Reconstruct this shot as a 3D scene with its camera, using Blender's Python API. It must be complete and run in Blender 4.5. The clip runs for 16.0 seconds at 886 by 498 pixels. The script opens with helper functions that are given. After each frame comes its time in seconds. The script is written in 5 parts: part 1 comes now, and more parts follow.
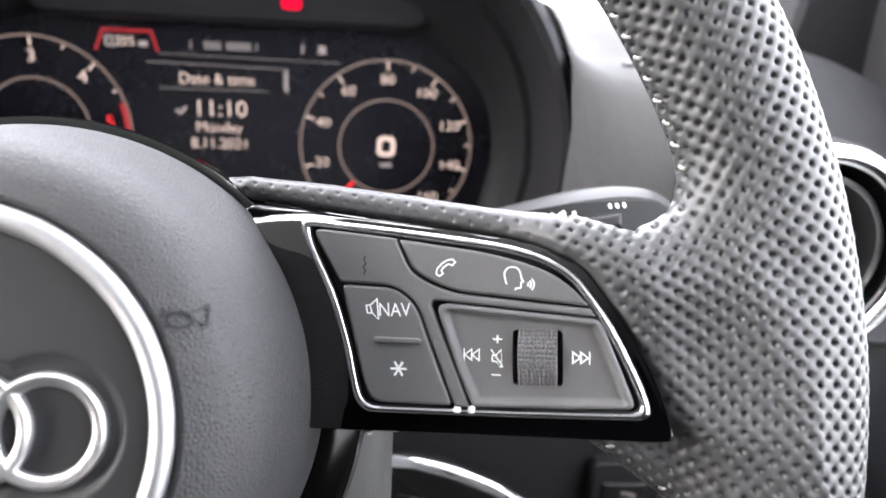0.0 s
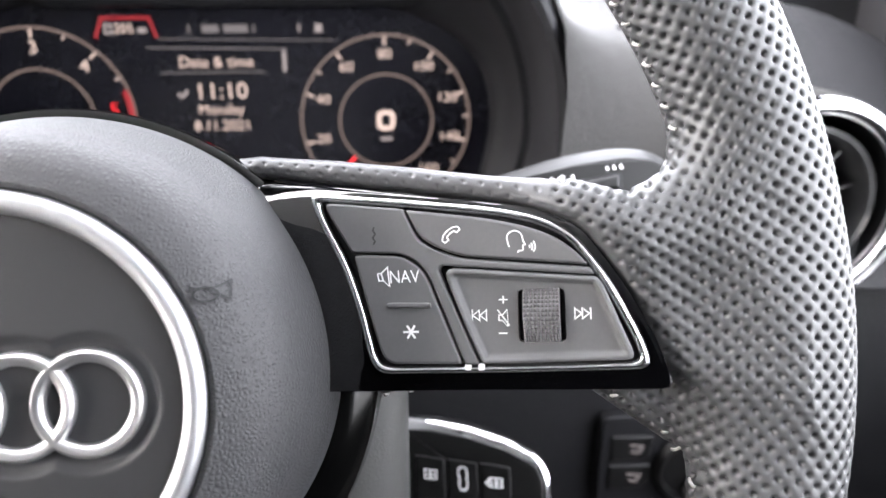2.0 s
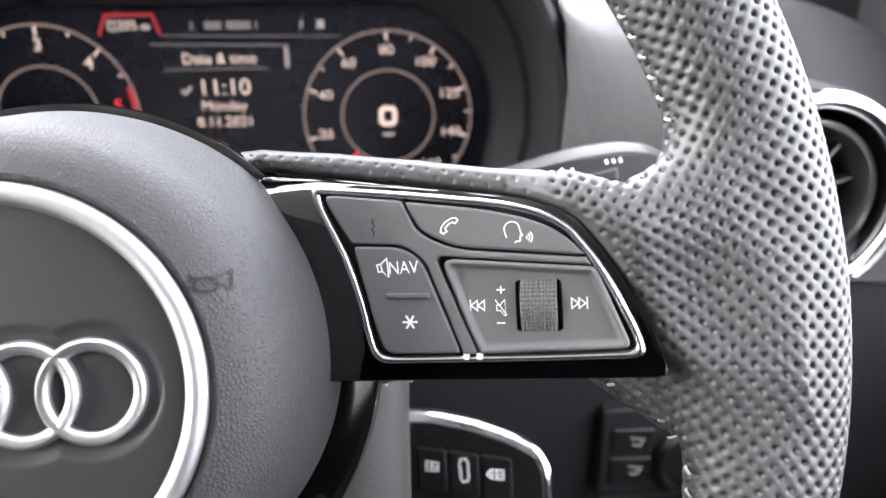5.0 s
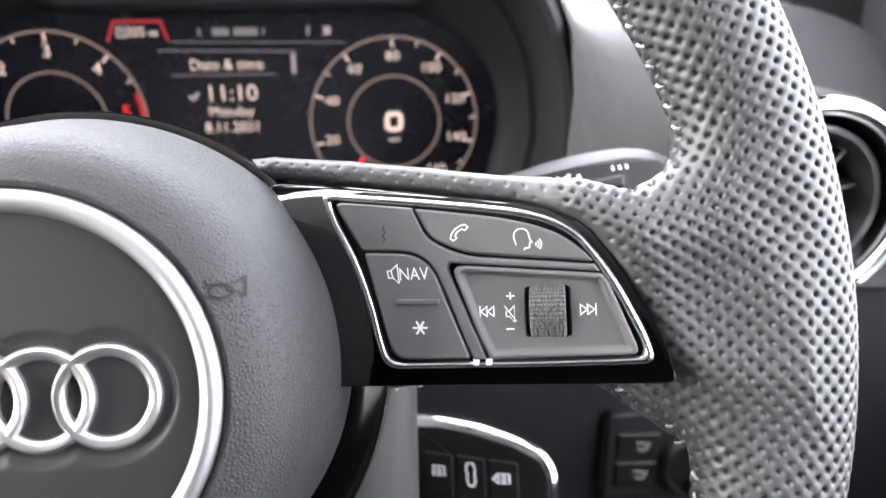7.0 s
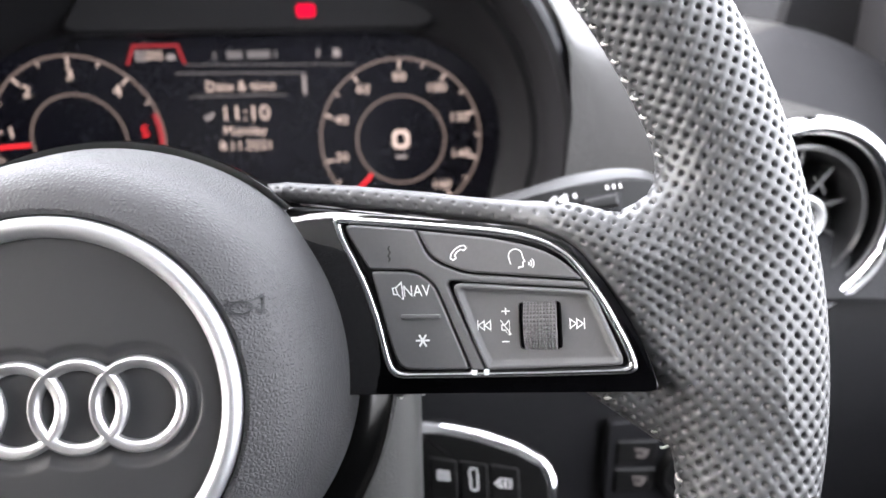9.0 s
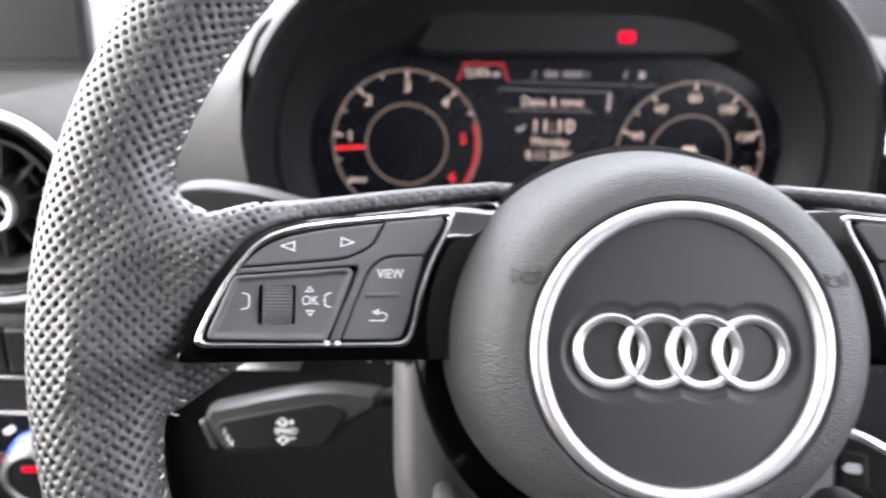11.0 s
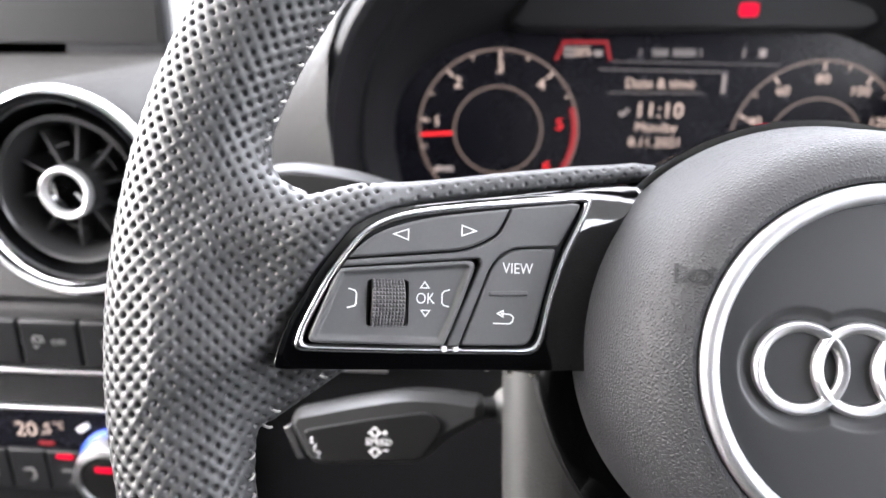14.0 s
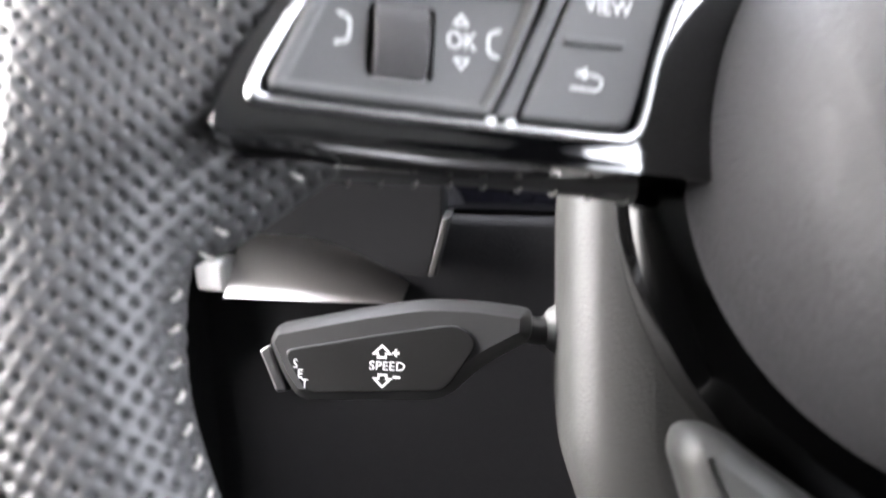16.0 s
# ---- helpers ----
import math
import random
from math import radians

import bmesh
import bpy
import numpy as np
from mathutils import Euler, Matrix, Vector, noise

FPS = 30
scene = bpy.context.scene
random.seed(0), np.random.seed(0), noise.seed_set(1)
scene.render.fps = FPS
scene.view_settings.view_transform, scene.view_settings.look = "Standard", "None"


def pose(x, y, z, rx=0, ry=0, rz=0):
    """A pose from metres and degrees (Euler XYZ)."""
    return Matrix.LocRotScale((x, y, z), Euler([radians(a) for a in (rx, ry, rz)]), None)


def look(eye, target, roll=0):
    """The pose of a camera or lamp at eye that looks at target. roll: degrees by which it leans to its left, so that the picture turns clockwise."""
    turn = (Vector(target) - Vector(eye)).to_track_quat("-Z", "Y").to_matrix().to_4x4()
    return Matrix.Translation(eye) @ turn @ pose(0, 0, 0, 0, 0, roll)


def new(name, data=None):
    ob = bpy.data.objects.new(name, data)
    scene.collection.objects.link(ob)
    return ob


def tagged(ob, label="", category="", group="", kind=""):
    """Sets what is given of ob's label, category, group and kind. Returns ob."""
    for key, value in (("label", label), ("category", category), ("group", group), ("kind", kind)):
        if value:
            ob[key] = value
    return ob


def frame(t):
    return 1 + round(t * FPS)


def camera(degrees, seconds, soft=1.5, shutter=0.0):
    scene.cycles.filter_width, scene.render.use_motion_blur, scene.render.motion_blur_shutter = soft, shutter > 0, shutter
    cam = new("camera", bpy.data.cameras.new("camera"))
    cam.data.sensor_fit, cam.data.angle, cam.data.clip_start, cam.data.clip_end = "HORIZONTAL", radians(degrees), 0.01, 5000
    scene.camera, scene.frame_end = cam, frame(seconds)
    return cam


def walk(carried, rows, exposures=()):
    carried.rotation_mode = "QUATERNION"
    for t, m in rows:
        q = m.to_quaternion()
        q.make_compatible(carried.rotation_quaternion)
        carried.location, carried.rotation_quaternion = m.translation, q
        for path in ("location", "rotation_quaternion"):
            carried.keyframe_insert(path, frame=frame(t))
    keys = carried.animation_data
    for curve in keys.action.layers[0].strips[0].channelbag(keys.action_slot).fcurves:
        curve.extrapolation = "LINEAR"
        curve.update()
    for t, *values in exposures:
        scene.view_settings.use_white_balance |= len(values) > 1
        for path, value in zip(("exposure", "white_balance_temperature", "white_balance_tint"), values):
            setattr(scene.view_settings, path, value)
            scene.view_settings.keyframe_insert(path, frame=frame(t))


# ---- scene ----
# Frames: dash coordinates (x right, y forward, z up, hub at the origin) and wheel
# coordinates (raked back by RAKE), both lifted to the hub's height over the ground.
RAKE, HUB_HEIGHT = 21.0, 0.95
DASH = pose(0, 0, HUB_HEIGHT)
WHEEL = DASH @ pose(0, 0, 0, -RAKE)

cam = camera(62.3, 16.0, soft=1.5, shutter=0.22)
# seconds, place in wheel coordinates, yaw, pitch, roll
PATH = [
    (0, 0.07688, -0.16612, 0.02943, -6.554, 2.014, 0.477),
    (0.5, 0.07717, -0.16922, 0.02781, -6.872, 0.526, -0.802),
    (1, 0.07665, -0.17346, 0.02916, -6.640, 0.157, -1.673),
    (1.5, 0.07628, -0.17394, 0.02780, -6.383, -0.048, -2.047),
    (2, 0.07565, -0.17490, 0.02854, -6.174, -0.277, -2.311),
    (2.5, 0.07573, -0.17456, 0.02839, -6.068, -0.409, -2.425),
    (3, 0.07629, -0.17533, 0.02811, -6.025, -0.429, -2.461),
    (3.5, 0.07713, -0.17496, 0.02764, -5.988, -0.478, -2.474),
    (4, 0.07722, -0.17558, 0.02745, -5.886, -0.496, -2.548),
    (6.5, 0.07532, -0.17857, 0.02708, -5.661, -0.257, -2.277),
    (7, 0.07487, -0.17894, 0.02776, -5.632, -0.169, -2.414),
    (7.5, 0.07648, -0.17947, 0.02806, -5.581, -0.061, -2.588),
    (8, 0.07768, -0.17930, 0.02671, -5.535, 0.057, -2.597),
    (8.2, 0.07803, -0.18042, 0.02685, -5.469, 0.107, -2.604),
    (10.3, 0.03720, -0.24200, 0.02792, -2.422, 1.578, -0.729),
    (10.5, 0.00503, -0.24833, 0.02588, -1.707, 1.723, -0.187),
    (10.8, -0.04029, -0.24538, 0.02281, -0.341, 1.926, 0.234),
    (11, -0.06774, -0.23328, 0.02113, 0.205, 2.027, 0.720),
    (11.5, -0.09266, -0.20219, 0.01780, 1.750, 1.925, 1.483),
    (12, -0.08732, -0.19794, 0.01956, 2.810, 1.849, 1.712),
    (12.5, -0.08901, -0.19620, 0.01964, 3.423, 1.761, 1.718),
    (13, -0.08973, -0.19593, 0.01963, 3.885, 1.728, 1.624),
    (13.5, -0.08991, -0.19567, 0.01939, 4.253, 1.690, 1.644),
    (14, -0.08957, -0.19888, 0.02011, 4.624, 1.716, 1.640),
    (14.5, -0.08996, -0.19923, 0.02047, 4.957, 2.036, 1.702),
    (15, -0.09038, -0.19675, 0.01954, 5.389, 2.667, 1.779),
    (15.5, -0.09125, -0.18228, 0.00956, 5.914, 3.673, 1.970),
    (16, -0.09863, -0.12174, -0.03251, 6.160, 5.404, 2.348),
]
walk(cam, [(t, WHEEL @ pose(x, y, z, 90 + pitch, 0, yaw) @ pose(0, 0, 0, 0, 0, roll))
           for t, x, y, z, yaw, pitch, roll in PATH],
     [(0.0, 2.44, 6520, 13), (1.0, 2.54, 6520, 13), (8.2, 2.54, 6520, 13), (10.5, 2.47, 6500, 13), (12.0, 2.52, 6500, 13), (15.5, 2.52, 6500, 13), (16.0, 2.92, 6480, 13)])
cam.data.dof.use_dof = True
cam.data.dof.focus_distance = 0.185
cam.data.dof.aperture_fstop = 11.0

# ---------------------------------------------------------------- light
world = bpy.data.worlds.new("overcast_sky")
world.use_nodes = True
scene.world = world
wn = world.node_tree
sky = wn.nodes.new("ShaderNodeTexSky")
sky.sky_type, sky.sun_disc = "NISHITA", False
sky.sun_elevation, sky.sun_rotation = radians(36), radians(256)
sky.dust_density, sky.ozone_density = 4.0, 0.6
grey = wn.nodes.new("ShaderNodeHueSaturation")
grey.inputs["Saturation"].default_value = 0.32
wn.links.new(sky.outputs[0], grey.inputs["Color"])
cloud = wn.nodes.new("ShaderNodeMix")
cloud.data_type = "RGBA"
cloud.inputs["Factor"].default_value = 0.55
cloud.inputs["B"].default_value = (6.2, 6.4, 6.8, 1)
wn.links.new(grey.outputs[0], cloud.inputs["A"])
wn.links.new(cloud.outputs["Result"], wn.nodes["Background"].inputs[0])
wn.nodes["Background"].inputs[1].default_value = 0.60

sun = new("sun", bpy.data.lights.new("sun", "SUN"))
sun.data.energy, sun.data.angle, sun.data.color = 0.4, radians(60), (1, 0.955, 0.90)
sun.matrix_world = look((-3.6, -0.9, 2.7), (0, 0, 0))


# ---------------------------------------------------------------- materials
def material(name, colour, rough=0.5, metal=0.0, coat=0.0, spec=0.5, vary=0.0, vary_scale=40.0,
             grain=0.0, grain_scale=900.0, grain_kind="noise", rough_vary=0.0, emit=None, power=0.0):
    """A principled surface with variation at two scales and a fine relief."""
    m = bpy.data.materials.new(name)
    m.use_nodes = True
    n, l = m.node_tree.nodes, m.node_tree.links
    p = n["Principled BSDF"]
    p.inputs["Base Color"].default_value = (*colour, 1)
    p.inputs["Roughness"].default_value = rough
    p.inputs["Metallic"].default_value = metal
    p.inputs["Coat Weight"].default_value = coat
    p.inputs["Coat Roughness"].default_value = 0.03
    p.inputs["Specular IOR Level"].default_value = spec
    tc = n.new("ShaderNodeTexCoord")
    if vary or rough_vary:
        big, small, mix = n.new("ShaderNodeTexNoise"), n.new("ShaderNodeTexNoise"), n.new("ShaderNodeMath")
        big.inputs["Scale"].default_value, small.inputs["Scale"].default_value = vary_scale, vary_scale * 14
        big.inputs["Detail"].default_value = small.inputs["Detail"].default_value = 4
        mix.operation = "ADD"
        for t in (big, small):
            l.new(tc.outputs["Object"], t.inputs["Vector"])
        l.new(big.outputs[0], mix.inputs[0])
        l.new(small.outputs[0], mix.inputs[1])
        if vary:
            ramp = n.new("ShaderNodeMapRange")
            ramp.inputs["From Min"].default_value, ramp.inputs["From Max"].default_value = 0.6, 1.4
            ramp.inputs["To Min"].default_value, ramp.inputs["To Max"].default_value = 1 - vary, 1 + vary
            l.new(mix.outputs[0], ramp.inputs["Value"])
            tint = n.new("ShaderNodeVectorMath")
            tint.operation = "SCALE"
            tint.inputs[0].default_value = colour
            l.new(ramp.outputs[0], tint.inputs["Scale"])
            l.new(tint.outputs[0], p.inputs["Base Color"])
        if rough_vary:
            rr = n.new("ShaderNodeMapRange")
            rr.inputs["From Min"].default_value, rr.inputs["From Max"].default_value = 0.6, 1.4
            rr.inputs["To Min"].default_value = max(0.02, rough - rough_vary)
            rr.inputs["To Max"].default_value = rough + rough_vary
            l.new(mix.outputs[0], rr.inputs["Value"])
            l.new(rr.outputs[0], p.inputs["Roughness"])
    if grain:
        bump = n.new("ShaderNodeBump")
        bump.inputs["Strength"].default_value = 1.0
        bump.inputs["Distance"].default_value = grain
        if grain_kind == "cells":
            warp, add, cell = n.new("ShaderNodeTexNoise"), n.new("ShaderNodeMixRGB"), n.new("ShaderNodeTexVoronoi")
            warp.inputs["Scale"].default_value = grain_scale * 0.8
            add.inputs["Fac"].default_value = 0.0005
            add.blend_type = "ADD"
            cell.feature = "DISTANCE_TO_EDGE"
            cell.inputs["Scale"].default_value = grain_scale
            l.new(tc.outputs["Object"], warp.inputs["Vector"])
            l.new(tc.outputs["Object"], add.inputs[1])
            l.new(warp.outputs["Color"], add.inputs[2])
            l.new(add.outputs[0], cell.inputs["Vector"])
            cut = n.new("ShaderNodeMapRange")
            cut.inputs["From Max"].default_value = 0.42
            cut.interpolation_type = "SMOOTHSTEP"
            l.new(cell.outputs["Distance"], cut.inputs["Value"])
            l.new(cut.outputs[0], bump.inputs["Height"])
        else:
            t = n.new("ShaderNodeTexNoise")
            t.inputs["Scale"].default_value = grain_scale
            t.inputs["Detail"].default_value = 5
            l.new(tc.outputs["Object"], t.inputs["Vector"])
            l.new(t.outputs[0], bump.inputs["Height"])
        l.new(bump.outputs[0], p.inputs["Normal"])
    if emit:
        p.inputs["Emission Color"].default_value = (*emit, 1)
        p.inputs["Emission Strength"].default_value = power
    return m


LEATHER = material("perforated_leather", (0.045, 0.045, 0.046), 0.43, spec=0.37, vary=0.12, vary_scale=25, rough_vary=0.05,
                   grain=0.00007, grain_scale=2200)
PRESSEDSHADE = material("pressed_vinyl_shaded", (0.015, 0.015, 0.016), 0.7, spec=0.3, vary=0.06, vary_scale=90)
GRAIN = material("grained_vinyl", (0.027, 0.027, 0.0285), 0.54, spec=0.35, vary=0.1, vary_scale=30, grain=0.00015,
                 grain_scale=950, grain_kind="cells", rough_vary=0.05)
DISC = material("fine_soft_plastic", (0.0145, 0.0145, 0.0155), 0.5, vary=0.06, vary_scale=60, grain=0.00003,
                grain_scale=4000, rough_vary=0.04)
BUTTON = material("button_plastic", (0.072, 0.072, 0.073), 0.5, spec=0.36, vary=0.08, vary_scale=80, grain=0.00002,
                  grain_scale=5000, rough_vary=0.06)
GLOSS = material("piano_black", (0.0008, 0.0008, 0.001), 0.06, coat=1.0, rough_vary=0.03, vary_scale=60)
BACKBLACK = material("satin_black", (0.001, 0.001, 0.001), 0.14, spec=0.3, rough_vary=0.03, vary_scale=60)
SATIN = material("satin_chrome", (0.62, 0.62, 0.63), 0.30, 1.0, rough_vary=0.012, vary_scale=30)
CHROME = material("bright_chrome", (0.82, 0.82, 0.83), 0.10, 1.0, rough_vary=0.03, vary_scale=90)
KNEE = material("satin_grey_trim", (0.55, 0.53, 0.52), 0.36, 1.0, rough_vary=0.02, vary_scale=40)
FRAME = material("bright_frame_metal", (0.66, 0.66, 0.67), 0.24, 1.0, rough_vary=0.012, vary_scale=30)
STAMP = material("stamped_black", (0.014, 0.014, 0.0145), 0.85, vary=0.1, vary_scale=200)
PEWTER = material("bright_pewter", (0.85, 0.85, 0.86), 0.48, 1.0, rough_vary=0.02, vary_scale=60)
BADGE = material("bright_satin_metal", (0.49, 0.485, 0.49), 0.40, 1.0, rough_vary=0.012, vary_scale=30)
RINGMETAL = material("silver_ring_metal", (0.46, 0.46, 0.47), 0.48, 1.0, rough_vary=0.012, vary_scale=30)
MARK = material("white_print", (0.62, 0.62, 0.62), 0.5, vary=0.05, vary_scale=300)
RUBBER = material("knurled_rubber", (0.11, 0.107, 0.108), 0.36, vary=0.1, vary_scale=120, rough_vary=0.08)
THREAD = material("grey_thread", (0.33, 0.32, 0.30), 0.7, vary=0.2, vary_scale=700, grain=0.0001, grain_scale=3000)
DASHPAD = material("dash_soft_pad", (0.020, 0.0193, 0.0184), 0.65, spec=0.12, vary=0.06, vary_scale=20, grain=0.00025,
                   grain_scale=700, grain_kind="cells", rough_vary=0.05)
DARKPAD = material("dark_dash_plastic", (0.008, 0.008, 0.009), 0.55, spec=0.15, vary=0.1, vary_scale=30, grain=0.00015,
                   grain_scale=900, grain_kind="cells", rough_vary=0.06)
HOOD = material("black_hood_plastic", (0.0075, 0.0075, 0.0086), 0.5, spec=0.22, vary=0.08, vary_scale=40, grain=0.0001,
                grain_scale=1200)
SHROUD = material("column_plastic", (0.027, 0.027, 0.0255), 0.5, vary=0.06, vary_scale=40, grain=0.00015,
                  grain_scale=1000)
PALE = material("pale_grey_plastic", (0.10, 0.10, 0.097), 0.42, vary=0.06, vary_scale=60)
STALKTOP = material("satin_stalk_plastic", (0.011, 0.011, 0.0115), 0.5, spec=0.3, vary=0.06, vary_scale=60)
STALK = material("stalk_plastic", (0.020, 0.020, 0.0202), 0.30, spec=1.0, vary=0.06, vary_scale=60)
STALKFACE = material("stalk_face_plastic", (0.005, 0.0049, 0.0049), 0.42, spec=0.25, vary=0.08, vary_scale=60, rough_vary=0.05)
CONSOLE = material("console_plastic", (0.010, 0.010, 0.011), 0.40, spec=0.3, vary=0.08, vary_scale=60, rough_vary=0.05)
VENT = material("vent_plastic", (0.030, 0.030, 0.031), 0.42, vary=0.08, vary_scale=60, rough_vary=0.05)
GLASS = material("display_glass", (0.006, 0.006, 0.009), 0.26, spec=0.35, rough_vary=0.04, vary_scale=40)
LIT = material("lit_white", (0.02, 0.02, 0.02), 0.4, emit=(1, 0.76, 0.66), power=0.21)
LITDIM = material("lit_dim", (0.02, 0.02, 0.02), 0.4, emit=(0.8, 0.68, 0.66), power=0.1)
LITRING = material("lit_ring", (0.02, 0.02, 0.02), 0.4, emit=(0.8, 0.58, 0.50), power=0.062)
DIMMARK = material("dim_print", (0.16, 0.16, 0.16), 0.5, vary=0.05, vary_scale=300)
LITLINE = material("lit_line", (0.02, 0.02, 0.02), 0.4, emit=(0.7, 0.62, 0.62), power=0.05)
LITRED = material("lit_red", (0.02, 0.005, 0.005), 0.4, emit=(1, 0.03, 0.04), power=0.3)
LITDARKRED = material("lit_dark_red", (0.02, 0.005, 0.005), 0.4, emit=(1, 0.06, 0.08), power=0.085)
WARN = material("warning_red", (0.02, 0.001, 0.004), 0.5, spec=0.1, emit=(1, 0.0, 0.035), power=0.24)
LITBLUE = material("lit_blue", (0.01, 0.02, 0.08), 0.4, emit=(0.03, 0.12, 1), power=0.5)
LITORANGE = material("lit_orange", (0.05, 0.02, 0.005), 0.4, emit=(1, 0.25, 0.06), power=0.35)
LITGREEN = material("lit_green", (0.01, 0.05, 0.02), 0.4, emit=(0.05, 0.8, 0.2), power=0.25)
HEADLINER = material("headliner_cloth", (0.80, 0.80, 0.79), 0.9, vary=0.05, vary_scale=30, grain=0.0003, grain_scale=900)
TRIMDARK = material("dark_cabin_trim", (0.008, 0.008, 0.009), 0.8, spec=0.12, vary=0.1, vary_scale=12, grain=0.0003, grain_scale=600)
CARPET = material("black_carpet", (0.02, 0.02, 0.02), 0.95, vary=0.2, vary_scale=60, grain=0.001, grain_scale=800)
TARMAC = material("pale_tarmac", (0.30, 0.30, 0.29), 0.85, vary=0.2, vary_scale=2, grain=0.004, grain_scale=120)
COWL = material("pale_paint_and_highlight", (0.6, 0.6, 0.6), 0.3, coat=0.6, vary=0.03, vary_scale=5)
BLUEPAINT = material("blue_paint", (0.03, 0.1, 0.6), 0.4, vary=0.05, vary_scale=3)


# ---------------------------------------------------------------- building helpers
BASES = {}


def thing(name, m, base, label, category, group="", kind=""):
    """An empty at the thing's base; its parts are given in the frame m."""
    e = new(name)
    e.empty_display_size = 0.02
    e.matrix_world = m @ Matrix.Translation(base)
    BASES[e.name] = Vector(base)
    return tagged(e, label, category, group, kind)


def part(name, bm, mat, parent, label="", smooth=True):
    """One mesh object under a thing (or under a part of one)."""
    me = bpy.data.meshes.new(name)
    for f in bm.faces:
        f.smooth = smooth and len(f.verts) <= 4 and f.material_index == 0
        f.material_index = 0
    bmesh.ops.recalc_face_normals(bm, faces=bm.faces)
    bm.to_mesh(me)
    bm.free()
    return mesh_part(name, me, mat, parent, label, None)


def mesh_part(name, me, mat, parent, label="", smooth=True, sharp=True):
    me.materials.append(mat)
    if smooth:
        me.polygons.foreach_set("use_smooth", [True] * len(me.polygons))
    if sharp:
        flags = [p.use_smooth for p in me.polygons]
        me.set_sharp_from_angle(angle=radians(38))
        me.polygons.foreach_set("use_smooth", flags)
    ob = new(name, me)
    ob.parent = parent
    if parent is not None and parent.name in BASES:
        ob.location = -BASES[parent.name]
    return tagged(ob, label)


def structure(name, bm, mat, m, label, category, smooth=False):
    ob = part(name, bm, mat, None, "", smooth)
    ob.matrix_world = m
    return tagged(ob, label, category, kind="structure")


def area(pts):
    return sum(a[0] * b[1] - b[0] * a[1] for a, b in zip(pts, pts[1:] + pts[:1])) / 2


def rounded(pts, r, n=5):
    """A polygon with its corners rounded; r is one radius or one for each corner."""
    out = []
    for i, p in enumerate(pts):
        p, a, b = Vector(p), Vector(pts[i - 1]), Vector(pts[(i + 1) % len(pts)])
        ri = r[i] if isinstance(r, (list, tuple)) else r
        u, v = a - p, b - p
        d = min(ri, u.length * 0.48, v.length * 0.48)
        if d < 1e-6:
            out.append(tuple(p))
            continue
        s, e = p + u.normalized() * d, p + v.normalized() * d
        for k in range(n + 1):
            t = k / n
            out.append(tuple(s * (1 - t) ** 2 + p * 2 * t * (1 - t) + e * t ** 2))
    return out


def inset(pts, d):
    """The outline moved inwards by d (mitred)."""
    n, s = len(pts), (1 if area(pts) > 0 else -1)
    out = []
    for i in range(n):
        p, a, b = Vector(pts[i]), Vector(pts[i - 1]), Vector(pts[(i + 1) % n])
        u, v = (p - a).normalized(), (b - p).normalized()
        n1, n2 = Vector((-u.y, u.x)) * s, Vector((-v.y, v.x)) * s
        m = n1 + n2
        k = m.length_squared
        out.append(tuple(p + (m * (2 / k) if k > 0.4 else n1) * d))
    return out


def shape(pts, r, n=5):
    """An outline with rounded corners that can be drawn at any inset."""
    sign = 1 if area(pts) > 0 else -1
    radii = list(r) if isinstance(r, (list, tuple)) else [r] * len(pts)

    def drawn(d=0.0):
        turned = []
        for i, p in enumerate(pts):
            a, b = pts[i - 1], pts[(i + 1) % len(pts)]
            cross = (p[0] - a[0]) * (b[1] - p[1]) - (p[1] - a[1]) * (b[0] - p[0])
            turned.append(max(0.0003, radii[i] - d if cross * sign > 0 else radii[i] + d))
        return rounded(inset(pts, d), turned, n)
    return drawn


def loft(bm, outline, at, profile, cap=True, cap_start=False):
    """Loops of the outline, each inset and lifted as the profile says, joined into a skin."""
    loops = []
    for d, h in profile:
        loops.append([bm.verts.new(at(p[0], p[1], h)) for p in (outline(d) if callable(outline) else inset(outline, d))])
    n = len(loops[0])
    for a, b in zip(loops, loops[1:]):
        for i in range(n):
            bm.faces.new((a[i], a[(i + 1) % n], b[(i + 1) % n], b[i]))
    if cap:
        bm.faces.new(loops[-1])
    if cap_start:
        bm.faces.new(loops[0][::-1])
    return bm


def slab(outline, at, h0, h1, bevel=0.0004, back=False):
    b = bevel
    return loft(bmesh.new(), outline, at, [(0, h0), (0, h1 - b), (b * 0.13, h1 - b * 0.5), (b * 0.5, h1 - b * 0.13), (b, h1)],
                True, back)


def lathe(bm, at, profile, n=96, start=0.0, end=360.0, cap=False):
    """A profile of (radius, height) turned round an axis; at(a, b, h) places it."""
    full = end - start >= 359.9
    steps = n if full else n + 1
    rings = []
    for r, h in profile:
        rings.append([bm.verts.new(at(r * math.cos(radians(start + (end - start) * i / n)),
                                      r * math.sin(radians(start + (end - start) * i / n)), h)) for i in range(steps)])
    for a, b in zip(rings, rings[1:]):
        for i in range(steps if full else n):
            j = (i + 1) % steps
            bm.faces.new((a[i], a[j], b[j], b[i]))
    if cap:
        bm.faces.new(rings[-1])
    return bm


